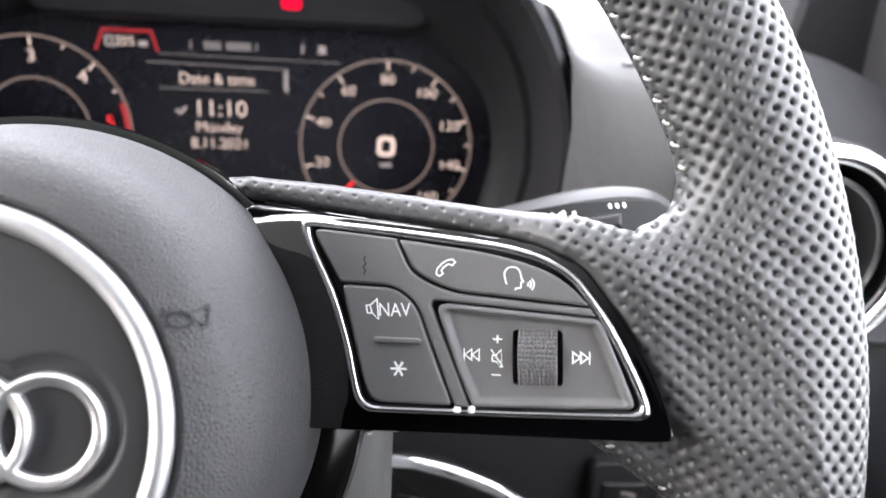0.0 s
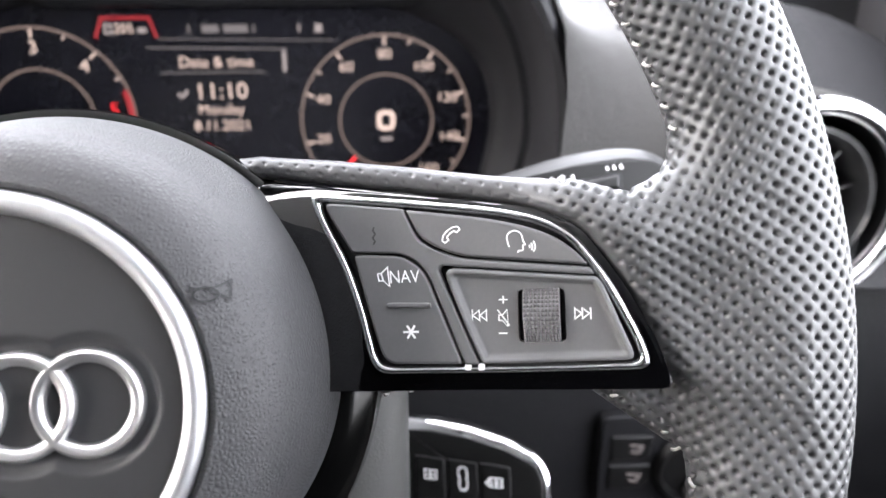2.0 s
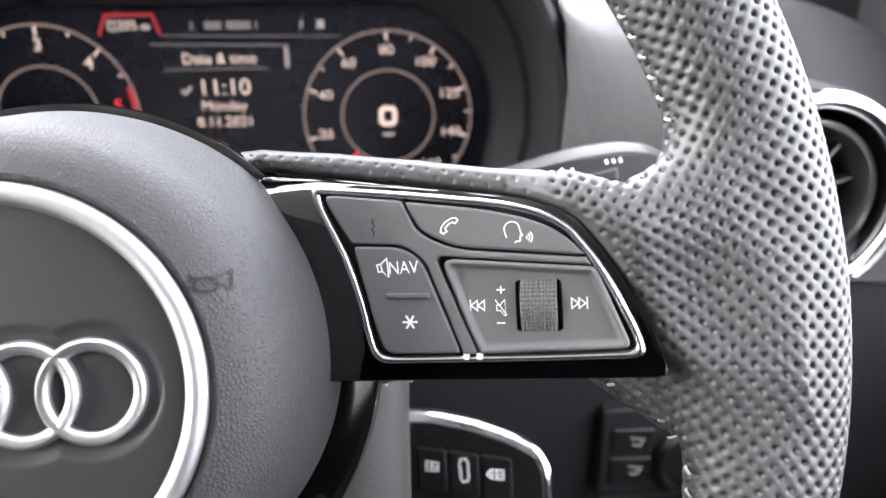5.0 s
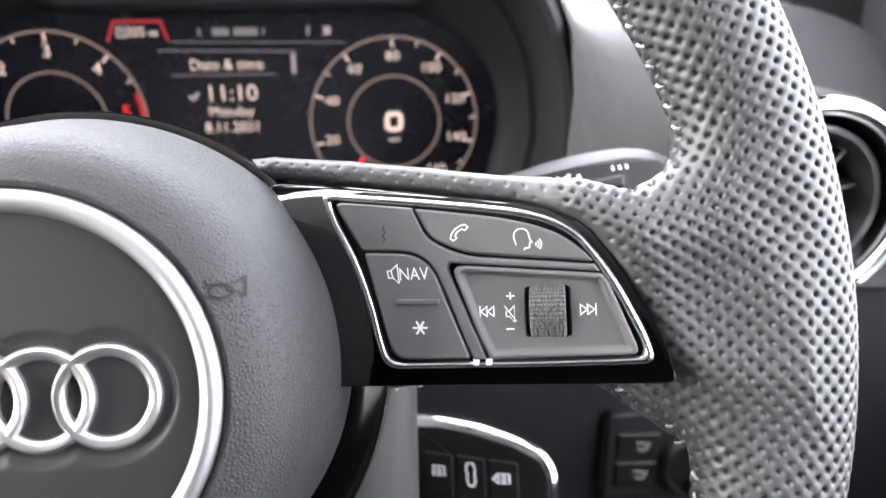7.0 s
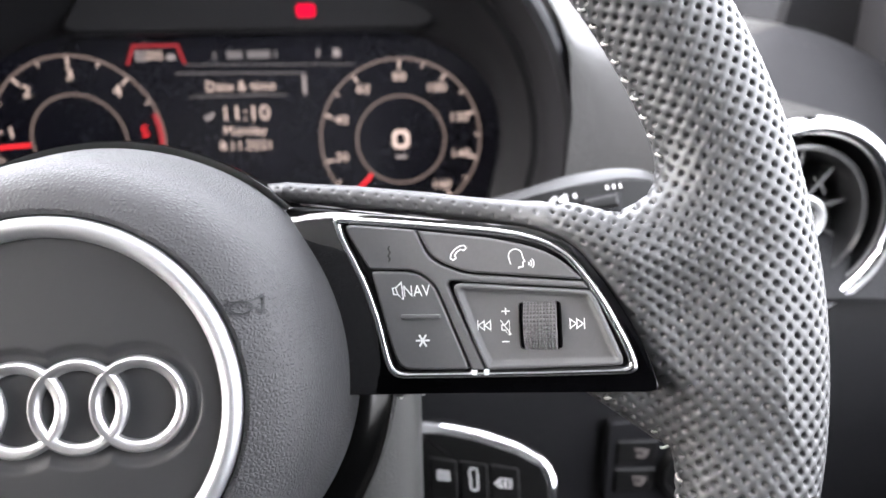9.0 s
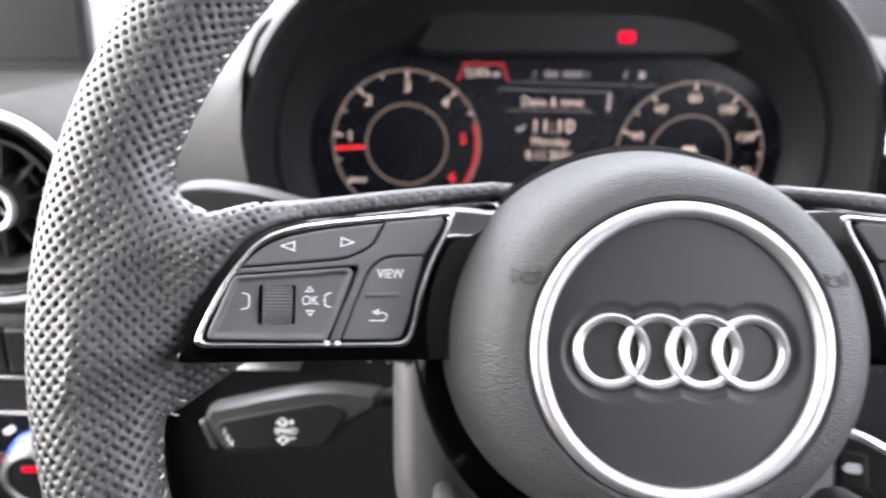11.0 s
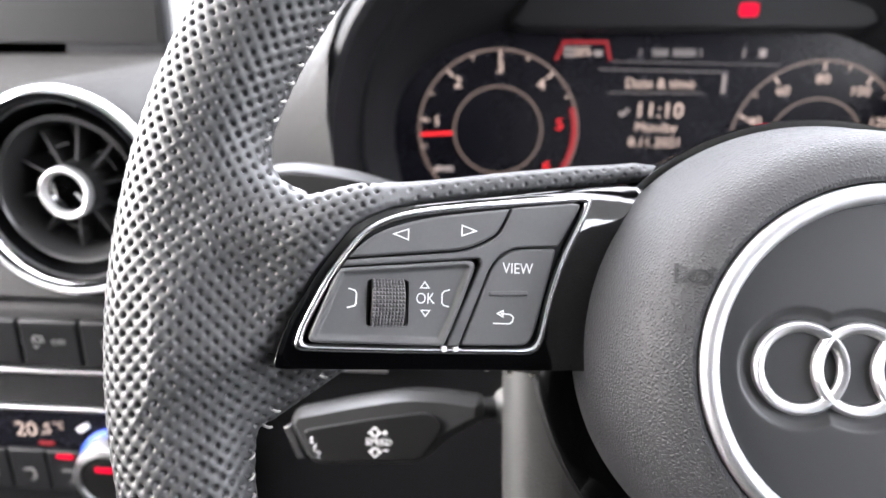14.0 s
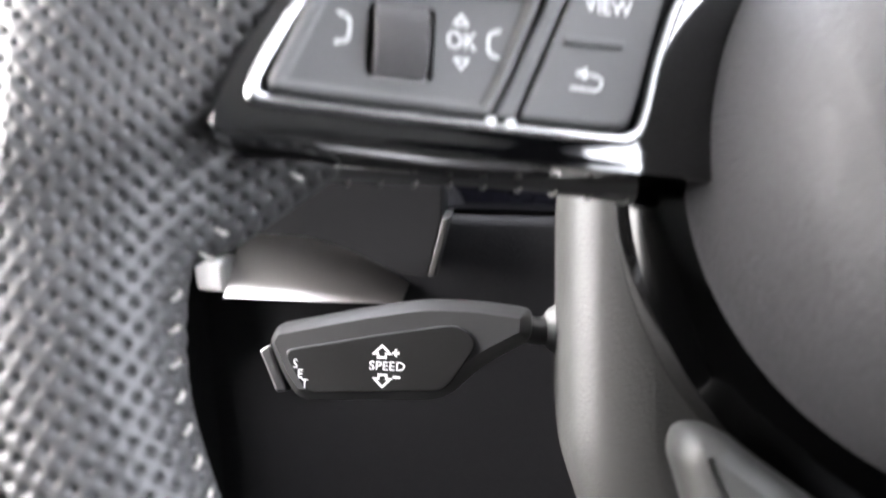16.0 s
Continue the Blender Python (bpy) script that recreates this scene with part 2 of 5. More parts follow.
def ribbon(bm, pts, w, at, h, closed=False, thick=0.00012):
    """A flat stroke of width w along a line."""
    pts = [Vector(p) for p in pts]
    n = len(pts)
    left, right = [], []
    for i, p in enumerate(pts):
        a = pts[i - 1] if (i or closed) else None
        b = pts[(i + 1) % n] if (i < n - 1 or closed) else None
        u = (p - a).normalized() if a is not None else (b - p).normalized()
        v = (b - p).normalized() if b is not None else u
        n1, n2 = Vector((-u.y, u.x)), Vector((-v.y, v.x))
        m = n1 + n2
        m = m * (2 / m.length_squared) if m.length_squared > 0.5 else n1
        left.append(p + m * w / 2)
        right.append(p - m * w / 2)
    low = [[bm.verts.new(at(q.x, q.y, h)) for q in side] for side in (left, right)]
    top = [[bm.verts.new(at(q.x, q.y, h + thick)) for q in side] for side in (left, right)]
    for i in range(n if closed else n - 1):
        j = (i + 1) % n
        bm.faces.new((top[0][i], top[0][j], top[1][j], top[1][i]))
        bm.faces.new((low[0][i], low[0][j], top[0][j], top[0][i]))
        bm.faces.new((low[1][i], top[1][i], top[1][j], low[1][j]))
    return bm


def arc(cx, cy, r, a0, a1, n=14):
    return [(cx + r * math.cos(radians(a0 + (a1 - a0) * i / n)), cy + r * math.sin(radians(a0 + (a1 - a0) * i / n)))
            for i in range(n + 1)]


def text(bm, body, size, cx, cy, at, h, wide=1.0, thick=0.00012, slant=0.0, weight=0.004):
    """Lettering in the built-in font, centred on (cx, cy)."""
    cu = bpy.data.curves.new("lettering", "FONT")
    cu.body, cu.size, cu.align_x, cu.align_y = body, size, "CENTER", "CENTER"
    cu.extrude, cu.resolution_u, cu.offset = thick / 2, 3, -size * weight
    ob = bpy.data.objects.new("lettering", cu)
    scene.collection.objects.link(ob)
    me = bpy.data.meshes.new_from_object(ob.evaluated_get(bpy.context.evaluated_depsgraph_get()))
    bpy.data.objects.remove(ob)
    first = len(bm.verts)
    bm.from_mesh(me)
    bm.verts.ensure_lookup_table()
    for v in bm.verts[first:]:
        x, y, z = v.co
        v.co = at(cx + x * wide + slant * y, cy + y, h + thick / 2 + z)
    bpy.data.meshes.remove(me)
    return bm


def tube(bm, line, radius, n=10, caps=True):
    """A round bar along a line of places; radius is one number or a function of the share of the way."""
    line = [Vector(p) for p in line]
    rings, side = [], None
    for i, p in enumerate(line):
        u = (line[min(i + 1, len(line) - 1)] - line[max(i - 1, 0)]).normalized()
        if side is None:
            side = u.cross(Vector((0, 0, 1)) if abs(u.z) < 0.9 else Vector((1, 0, 0))).normalized()
        side = (side - u * side.dot(u)).normalized()
        up = u.cross(side)
        r = radius(i / (len(line) - 1)) if callable(radius) else radius
        rings.append([bm.verts.new(p + (side * math.cos(k * math.tau / n) + up * math.sin(k * math.tau / n)) * r) for k in range(n)])
    for a, b in zip(rings, rings[1:]):
        for k in range(n):
            bm.faces.new((a[k], a[(k + 1) % n], b[(k + 1) % n], b[k]))
    if caps:
        bm.faces.new(rings[0][::-1])
        bm.faces.new(rings[-1])
    return bm


def box(bm, x0, x1, y0, y1, z0, z1):
    v = [bm.verts.new((x, y, z)) for x in (x0, x1) for y in (y0, y1) for z in (z0, z1)]
    for f in ((0, 1, 3, 2), (4, 6, 7, 5), (0, 4, 5, 1), (2, 3, 7, 6), (0, 2, 6, 4), (1, 5, 7, 3)):
        bm.faces.new([v[i] for i in f])
    return bm


def facing(y):
    """Places on an upright plane that faces the driver, h lifting towards him."""
    return lambda a, b, h: Vector((a, y - h, b))


# ---------------------------------------------------------------- steering wheel
wheel = thing("steering_wheel", WHEEL, (0, 0.03, 0),
              "flat-bottomed sports steering wheel in perforated black leather with grey stitching", "steering wheel")


def axis_at(x, z, h):
    """Places round the wheel's axis; h towards the driver."""
    return Vector((x, -h, z))


# -- rim: an oval tube that swells into the spoke roots; dimpled leather
RIM_R, RIM_A, RIM_B, RIM_Y, RIM_Z = 0.1775, 0.0178, 0.0150, -0.0045, 0.0044


def smooth_min(a, b, k):
    h = np.clip(0.5 + 0.5 * (b - a) / k, 0, 1)
    return b * (1 - h) + a * h - k * h * (1 - h)


def rim_field(x, y, z):
    """Distance-like field of the rim (right half, x > 0) with its spoke root."""
    rho = np.sqrt(x * x + (z - RIM_Z) ** 2)
    u, v = (rho - RIM_R) / RIM_A, (y - RIM_Y) / RIM_B
    torus = (np.sqrt(u * u + v * v + 1e-12) - 1) * RIM_B
    # the root of the spoke: a rounded block cut off along the button panel's slanting end
    edge = 0.1290 + (0.033 - z) * 0.476
    px, pz = (x - edge) * 0.9 - 0.0150, z - (0.0125 - 0.16 * (x - 0.147))
    py = y - (-0.0030 - 0.06 * (x - 0.147))
    r = 0.008
    qx, qy, qz = np.abs(px) - (0.0175 - r), np.abs(py) - (0.0122 - r), np.abs(pz) - (0.0205 - r)
    block = np.sqrt(np.maximum(qx, 0) ** 2 + np.maximum(qy, 0) ** 2 + np.maximum(qz, 0) ** 2) + np.minimum(np.maximum(np.maximum(qx, qy), qz), 0) - r
    block = np.maximum(block, np.sqrt(x * x + z * z) - 0.1700)
    # the thumb swell under the spoke
    t = np.clip((-0.004 - z) / 0.052, 0, 1)
    dx, dz = x - (0.1600 + 0.0060 * t), z + 0.004 + t * 0.052
    swell = np.sqrt(dx * dx + dz * dz + ((y + 0.004) * 0.95) ** 2) - (0.0104 - 0.0014 * t)
    # leather drawn in under the trim's outer corner
    u_ = np.clip(((x - 0.134) * 0.018 - (z + 0.0025) * 0.0135) / (0.018 ** 2 + 0.0135 ** 2), 0, 1)
    dx, dz = x - 0.134 - 0.018 * u_, z + 0.0025 + 0.0135 * u_
    web = np.sqrt(dx * dx + dz * dz + ((y - 0.004) * 0.8) ** 2) - 0.0072
    return smooth_min(smooth_min(smooth_min(torus, block, 0.014), swell, 0.006), web, 0.006)


BAND = [((0.0440, 0.0270, 0.0514), 0.0026), ((0.0500, 0.0230, 0.0507), 0.0031), ((0.070, 0.0160, 0.0478), 0.0035), ((0.090, 0.0095, 0.0445), 0.0037), ((0.110, 0.0030, 0.0406), 0.0041), ((0.124, -0.0020, 0.0366), 0.0052), ((0.138, -0.004, 0.0300), 0.0062), ((0.1565, -0.004, 0.0375), 0.0056)]


CLEAR = [(0.0400, 0.0489), (0.0849, 0.0420), (0.1108, 0.0380), (0.1172, 0.0363), (0.1233, 0.0335), (0.1269, 0.0304), (0.1337, 0.0204), (0.1414, 0.0054), (0.1444, -0.0062), (0.1215, -0.0065), (0.0500, -0.0074)]


def trim_gap(x, z):
    """How far a place lies outside the spoke trim's outline."""
    gap = None
    for (ax_, az_), (bx_, bz_) in zip(CLEAR, CLEAR[1:]):
        ux, uz = bx_ - ax_, bz_ - az_
        d = ((z - az_) * ux - (x - ax_) * uz) / math.hypot(ux, uz)
        gap = d if gap is None else np.maximum(gap, d)
    return gap


def grip_field(x, y, z):
    """Rim, spoke root and the leather band that runs along the top of the spoke to the hub."""
    band = None
    for (a, ra), (b, rb) in zip(BAND, BAND[1:]):
        ux, uy, uz = (b[i] - a[i] for i in range(3))
        t = np.clip(((x - a[0]) * ux + (y - a[1]) * uy + (z - a[2]) * uz) / (ux * ux + uy * uy + uz * uz), 0, 1)
        dz, dy, dx = z - a[2] - t * uz, (y - a[1] - t * uy) * 0.74, x - a[0] - t * ux
        d = np.sqrt(dx * dx + dy * dy + dz * dz) - (ra + (rb - ra) * t)
        band = d if band is None else smooth_min(band, d, 0.0004)
    skin = smooth_min(rim_field(x, y, z), band, 0.017)
    # the trim's outline stays clear of leather
    return -smooth_min(-skin, trim_gap(x, z), 0.0022)


def rim_slices(angles, phis):
    """The skin's distance from the rim's core for each angle round the wheel and round the section."""
    th, ph = np.meshgrid(angles, phis, indexing="ij")
    lo, hi = np.full_like(th, 0.004), np.full_like(th, 0.085)
    d = lo.copy()
    inside = np.ones_like(th, bool)
    while inside.any() and d.max() < 0.085:
        rho = RIM_R + d * np.cos(ph)
        f = rim_field(rho * np.cos(th), RIM_Y - d * np.sin(ph), RIM_Z + rho * np.sin(th))
        crossed = inside & (f > 0)
        hi[crossed] = d[crossed]
        inside &= ~crossed
        d = np.where(inside, d + 0.0015, d)
    lo = hi - 0.0015
    for _ in range(12):
        mid = (lo + hi) / 2
        rho = RIM_R + mid * np.cos(ph)
        f = rim_field(rho * np.cos(th), RIM_Y - mid * np.sin(ph), RIM_Z + rho * np.sin(th))
        lo, hi = np.where(f > 0, lo, mid), np.where(f > 0, mid, hi)
    rho = RIM_R + lo * np.cos(ph)
    return np.stack([rho * np.cos(th), RIM_Y - lo * np.sin(ph), RIM_Z + rho * np.sin(th)], -1)


def quad_mesh(name, pts, quads):
    me = bpy.data.meshes.new(name)
    me.vertices.add(len(pts))
    me.vertices.foreach_set("co", np.ascontiguousarray(pts, dtype=np.float32).reshape(-1))
    me.loops.add(quads.size)
    me.loops.foreach_set("vertex_index", quads.reshape(-1).astype(np.int32))
    me.polygons.add(len(quads))
    me.polygons.foreach_set("loop_start", np.arange(0, quads.size, 4, dtype=np.int32))
    me.update(calc_edges=True)
    return me


def grid_mesh(name, pts):
    n, m = pts.shape[:2]
    idx = np.arange(n * m).reshape(n, m)
    quads = np.stack([idx[:-1, :-1], idx[1:, :-1], idx[1:, 1:], idx[:-1, 1:]], -1).reshape(-1, 4)
    return quad_mesh(name, pts.reshape(-1, 3), quads)


def skin_of(field, lo, hi, h):
    """The zero surface of a field inside a box, as places and quads of about the size h."""
    ax = [np.arange(l, u, h, dtype=np.float32) for l, u in zip(lo, hi)]
    solid = np.zeros([len(a) for a in ax], bool)
    for k in range(0, len(ax[2]), 48):
        g = np.meshgrid(ax[0], ax[1], ax[2][k:k + 48], indexing="ij")
        solid[:, :, k:k + 48] = field(*g) < 0
    c = np.zeros([n - 1 for n in solid.shape], np.int8)
    for i in (0, 1):
        for j in (0, 1):
            for k in (0, 1):
                c += solid[i:i + c.shape[0], j:j + c.shape[1], k:k + c.shape[2]]
    cells = np.nonzero((c > 0) & (c < 8))
    ids = np.full(c.shape, -1, np.int32)
    ids[cells] = np.arange(len(cells[0]))
    pts = np.stack([ax[d][cells[d]].astype(np.float64) + h / 2 for d in range(3)], -1)
    nrm = None
    for _ in range(6):
        f0 = field(*pts.T)
        e = 2e-5
        nrm = np.stack([field(*(pts + e * np.eye(3)[d]).T) - f0 for d in range(3)], -1) / e
        g2 = np.sum(nrm * nrm, 1)
        pts = pts - nrm * (np.clip(f0 / (g2 + 1e-9), -h, h))[:, None]
    nrm /= np.linalg.norm(nrm, axis=1, keepdims=True) + 1e-9
    quads = []
    for d in range(3):
        a, b = [slice(None)] * 3, [slice(None)] * 3
        a[d], b[d] = slice(0, -1), slice(1, None)
        s0, s1 = solid[tuple(a)], solid[tuple(b)]
        e1, e2 = [(1, 2), (2, 0), (0, 1)][d]
        where = np.nonzero(s0 != s1)
        keep = np.ones(len(where[0]), bool)
        for e in (e1, e2):
            keep &= (where[e] > 0) & (where[e] < ids.shape[e])
        keep &= where[d] < ids.shape[d]
        w = [q[keep] for q in where]
        corner = []
        for o1, o2 in ((0, 0), (-1, 0), (-1, -1), (0, -1)):
            q = [x.copy() for x in w]
            q[e1] = q[e1] + o1
            q[e2] = q[e2] + o2
            corner.append(ids[tuple(q)])
        q = np.stack(corner, -1)
        flip = s1[tuple(w)]
        q[flip] = q[flip][:, ::-1]
        quads.append(q)
    quads = np.concatenate(quads)
    return pts, nrm, quads[(quads >= 0).all(1)]


PITCH_U, PITCH_V = 0.0045, 0.0046   # dimples: a staggered grid, two to a cell


def dimples(u, v, over):
    """Depth of the punched leather at the place (u, v) on its skin; over (0 to 1) says how far it is drawn over the spoke."""
    depth = np.zeros_like(u)
    hole, dish = 0.00105 - 0.00057 * over, 0.00042 - 0.00042 * over
    for ou, ov in ((0, 0), (0.5, 0.5)):
        du = (np.mod(u / PITCH_U + ou + 0.5, 1) - 0.5) * PITCH_U
        dv = (np.mod(v / PITCH_V + ov + 0.5, 1) - 0.5) * PITCH_V
        d = np.sqrt(du * du + dv * dv)
        depth += hole * np.exp(-(d / 0.00060) ** 2.4) + dish * np.exp(-(d / 0.00135) ** 2)
    return depth


# the grips: one skin for rim, spoke root and the leather over the spoke
pts, nrm, quads = skin_of(grip_field, (0.038, -0.0225, -0.132), (0.2035, 0.0320, 0.166), 0.00036)
rho = np.sqrt(pts[:, 0] ** 2 + (pts[:, 2] - RIM_Z) ** 2)
crest = np.sqrt((rho - RIM_R) ** 2 + np.maximum(0, pts[:, 1] - RIM_Y + RIM_B) ** 2)
across = np.where(rho > RIM_R, crest, -crest)
along = np.arctan2(pts[:, 2] - RIM_Z, pts[:, 0]) * RIM_R
line_z = np.interp(pts[:, 0], [p[0][0] for p in BAND], [p[0][2] for p in BAND])
line_y = np.interp(pts[:, 0], [p[0][0] for p in BAND], [p[0][1] for p in BAND])
over = np.clip((0.1200 - pts[:, 0]) / 0.003, 0, 1) * (pts[:, 2] > 0.020)
# on the band the rows run along it, wrapped round its section
turn = np.arctan2(pts[:, 2] - line_z, (line_y - pts[:, 1]) * 0.74)
wrap = turn * 0.0040 + 0.0008
on_band = over > 0.5
u = np.where(on_band, pts[:, 0] * 1.10, along + 0.0004 * np.sin(across * 160 + along * 25))
v = np.where(on_band, wrap, across)
fade = np.abs(over - 0.5) * 2
front = np.where(on_band, np.clip((1.05 - np.abs(turn)) / 0.25, 0, 1), np.clip((0.006 - pts[:, 1]) / 0.002, 0, 1))
clear = np.clip((trim_gap(pts[:, 0], pts[:, 2]) - 0.0003) / 0.0010, 0, 1)
pts = pts - nrm * (dimples(u, v, over) * front * clear * fade)[:, None]
pts = pts + nrm * (np.sin(along * 130 + across * 60) * np.sin(across * 170 - along * 50) * 0.00006)[:, None]


def left_shift(x):
    """The left spoke reaches a little further out than the right one."""
    return 0.0021 + 0.0006 * (x - 0.10) / 0.04


for side in (1, -1):
    skin = pts.copy()
    if side < 0:
        inner = np.clip((0.166 - rho) / 0.016, 0, 1)
        skin[:, 0] += left_shift(pts[:, 0]) * inner + 0.0015 * (1 - inner)
    else:
        skin[:, 0] -= 0.0012 * np.clip((rho - 0.150) / 0.016, 0, 1)
    me = quad_mesh("rim_grip", skin * np.array([side, 1, 1]), quads if side > 0 else quads[:, ::-1])
    mesh_part("rim_grip", me, LEATHER, wheel, "punched black leather grip", sharp=False)
# plain leather over the top and the flat foot of the rim
bm = tube(bmesh.new(), [((RIM_R) * math.cos(radians(a)), RIM_Y, RIM_Z + RIM_R * math.sin(radians(a))) for a in np.linspace(64.5, 115.5, 40)], 0.0160, 24)
part("rim_crown", bm, LEATHER, wheel)
bm = bmesh.new()
ax, az = RIM_R * math.cos(radians(-49)), RIM_Z + RIM_R * math.sin(radians(-49))
tube(bm, [(ax * (1 - i / 20), RIM_Y, az - 0.016 * min(1, math.sin(math.pi * i / 40) * 2.2)) for i in range(41)], 0.0160, 20)
part("rim_base", bm, LEATHER, wheel)

# -- seam stitches along the inner edge of the rim
stitch_me = bpy.data.meshes.new("stitch")
bm = tube(bmesh.new(), [(-0.0013, 0, -0.0003), (-0.0009, 0, 0.0002), (0, 0, 0.00038), (0.0009, 0, 0.0002), (0.0013, 0, -0.0003)],
          lambda t: 0.00046 * (0.75 + 0.25 * math.sin(math.pi * t)), 6)
bm.to_mesh(stitch_me)
bm.free()
stitch_me.materials.append(THREAD)
stitch_me.polygons.foreach_set("use_smooth", [True] * len(stitch_me.polygons))


def stitch(place, along, out):
    ob = new("stitch", stitch_me)
    ob.parent = wheel
    x = Vector(along).normalized()
    z = (Vector(out) - x * Vector(out).dot(x)).normalized()
    y = z.cross(x)
    m = Matrix((x, y, z)).transposed().to_4x4()
    ob.matrix_basis = Matrix.Translation(Vector(place) - BASES[wheel.name]) @ m
    return ob


rng = random.Random(5)
seam_angles = np.radians(np.arange(-48, 64, 1.95))
seam = rim_slices(seam_angles, np.radians(np.array([170.0, 174.0, 178.0])))
for side in (1, -1):
    for i in range(1, len(seam_angles) - 1):
        if -11.5 < math.degrees(seam_angles[i]) < 9:
            continue
        p = Vector(seam[i, 1]) * 1.0
        u = Vector(seam[i + 1, 1] - seam[i - 1, 1]).normalized()
        v = Vector(seam[i, 2] - seam[i, 0]).normalized()
        n = u.cross(v)
        core = Vector((RIM_R * math.cos(seam_angles[i]), RIM_Y, RIM_Z + RIM_R * math.sin(seam_angles[i])))
        if n.dot(p - core) < 0:
            n = -n
        u = (u * 0.6 + v * rng.uniform(0.8, 1.1)).normalized()
        p = p + n * 0.0003
        if side < 0:
            p.x, u.x, n.x = -p.x - 0.0019, -u.x, -n.x
        else:
            p.x -= 0.0012
        stitch(p, u, n)


# the seam runs on under the trim's outer corner
for side in (1, -1):
    out = 0.0 if side > 0 else 0.0022
    for x, z in ((0.1352, -0.0106), (0.1412, -0.0130), (0.1450, -0.0164), (0.1478, -0.0204), (0.1500, -0.0248)):
        stitch((side * (x + out), -0.0018, z + 0.0012), (side * 0.8, -0.5, 0.35), (-side * 0.5, -0.6, -0.6))


# -- spokes: places on the spoke's face, mirrored for the other side
SPOKE_K, SPOKE_Y, SPOKE_X = -0.33, 0.001, 0.09
SPOKE_N = Vector((SPOKE_K, -1, 0)).normalized()


def spoke_at(side):
    def at(x, z, h):
        q = Vector((x, SPOKE_Y + SPOKE_K * (x - SPOKE_X), z)) + SPOKE_N * h
        return Vector((q.x * side, q.y, q.z))
    return at


TRIM = shape([(0.0627, 0.0428), (0.0851, 0.0401), (0.1046, 0.0373), (0.1109, 0.0361), (0.1170, 0.0343), (0.1214, 0.0320), (0.1244, 0.0296), (0.1288, 0.0236), (0.1327, 0.0168),
              (0.1378, 0.0055), (0.1396, -0.0012), (0.1156, -0.0018), (0.0772, -0.0022), (0.0752, 0.0060), (0.0740, 0.0125), (0.0706, 0.0239), (0.0652, 0.0353)],
             [0.0032, 0.008, 0.008, 0.008, 0.008, 0.006, 0.006, 0.008, 0.008, 0.008, 0.0042, 0.008, 0.0065, 0.008, 0.008, 0.008, 0.008])
BLACK = shape([(0.0460, 0.0476), (0.0643, 0.0449), (0.0849, 0.0417), (0.0981, 0.0397), (0.1108, 0.0377), (0.1170, 0.0360), (0.1231, 0.0331), (0.1266, 0.0302), (0.1334, 0.0202),
               (0.1411, 0.0053), (0.1441, -0.0060), (0.1215, -0.0062), (0.0961, -0.0064), (0.0700, -0.0068), (0.0470, -0.0074), (0.0430, 0.0150)],
              [0.001, 0.006, 0.008, 0.008, 0.008, 0.006, 0.006, 0.006, 0.008, 0.008, 0.0024, 0.004, 0.004, 0.004, 0.002, 0.004])
B_BLANK = shape([(0.0664, 0.0402), (0.0857, 0.0377), (0.0890, 0.0302), (0.0928, 0.0276), (0.0983, 0.0253), (0.1271, 0.0223), (0.1281, 0.0206), (0.0942, 0.0238), (0.0936, 0.0226),
                 (0.1023, 0.0002), (0.0990, 0.0002), (0.0907, 0.0231), (0.0858, 0.0269), (0.0733, 0.0276)],
                [0.0030, 0.0008, 0.004, 0.005, 0.004, 0.0003, 0.0003, 0.0030, 0.0030, 0.0004, 0.0004, 0.004, 0.004, 0.0010])
B_WIDE = shape([(0.0864, 0.0374), (0.1046, 0.0346), (0.1133, 0.0324), (0.1194, 0.0298), (0.1235, 0.0267), (0.1269, 0.0229), (0.0985, 0.0259), (0.0932, 0.0282), (0.0896, 0.0305)],
               [0.0008, 0.006, 0.006, 0.005, 0.005, 0.0010, 0.004, 0.005, 0.004])
B_TALL = shape([(0.0737, 0.0271), (0.0856, 0.0264), (0.0902, 0.0229), (0.0984, 0.0004), (0.0806, 0.0004), (0.0786, 0.0060)],
               [0.0012, 0.0045, 0.0045, 0.0012, 0.0045, 0.006])
B_ROLL = shape([(0.0945, 0.0233), (0.1286, 0.0201), (0.1300, 0.0178), (0.1362, 0.0012), (0.1029, 0.0003), (0.1002, 0.0066)],
               [0.0034, 0.0014, 0.004, 0.0024, 0.0008, 0.006])
ROLL_Z, ROLL_W, ROLL_H = 0.0114, 0.0092, 0.0108


def polyline(*pts):
    return list(pts)


def draw(parent, at, name, strokes, w, h=0.0, closed=()):
    """White symbol: strokes lie a hair above one another."""
    bm = bmesh.new()
    for i, s in enumerate(strokes):
        ribbon(bm, s, w, at, h + 0.00002 * i, closed=i in closed, thick=0.00006)
    return part(name, bm, MARK, parent, smooth=False)


def lettering(parent, at, name, body, size, x, z, h=0.0, wide=1.0, mat=None, slant=0.0):
    return part(name, text(bmesh.new(), body, size, x, z, at, h, wide, 0.00006, slant), mat or MARK, parent, smooth=False)


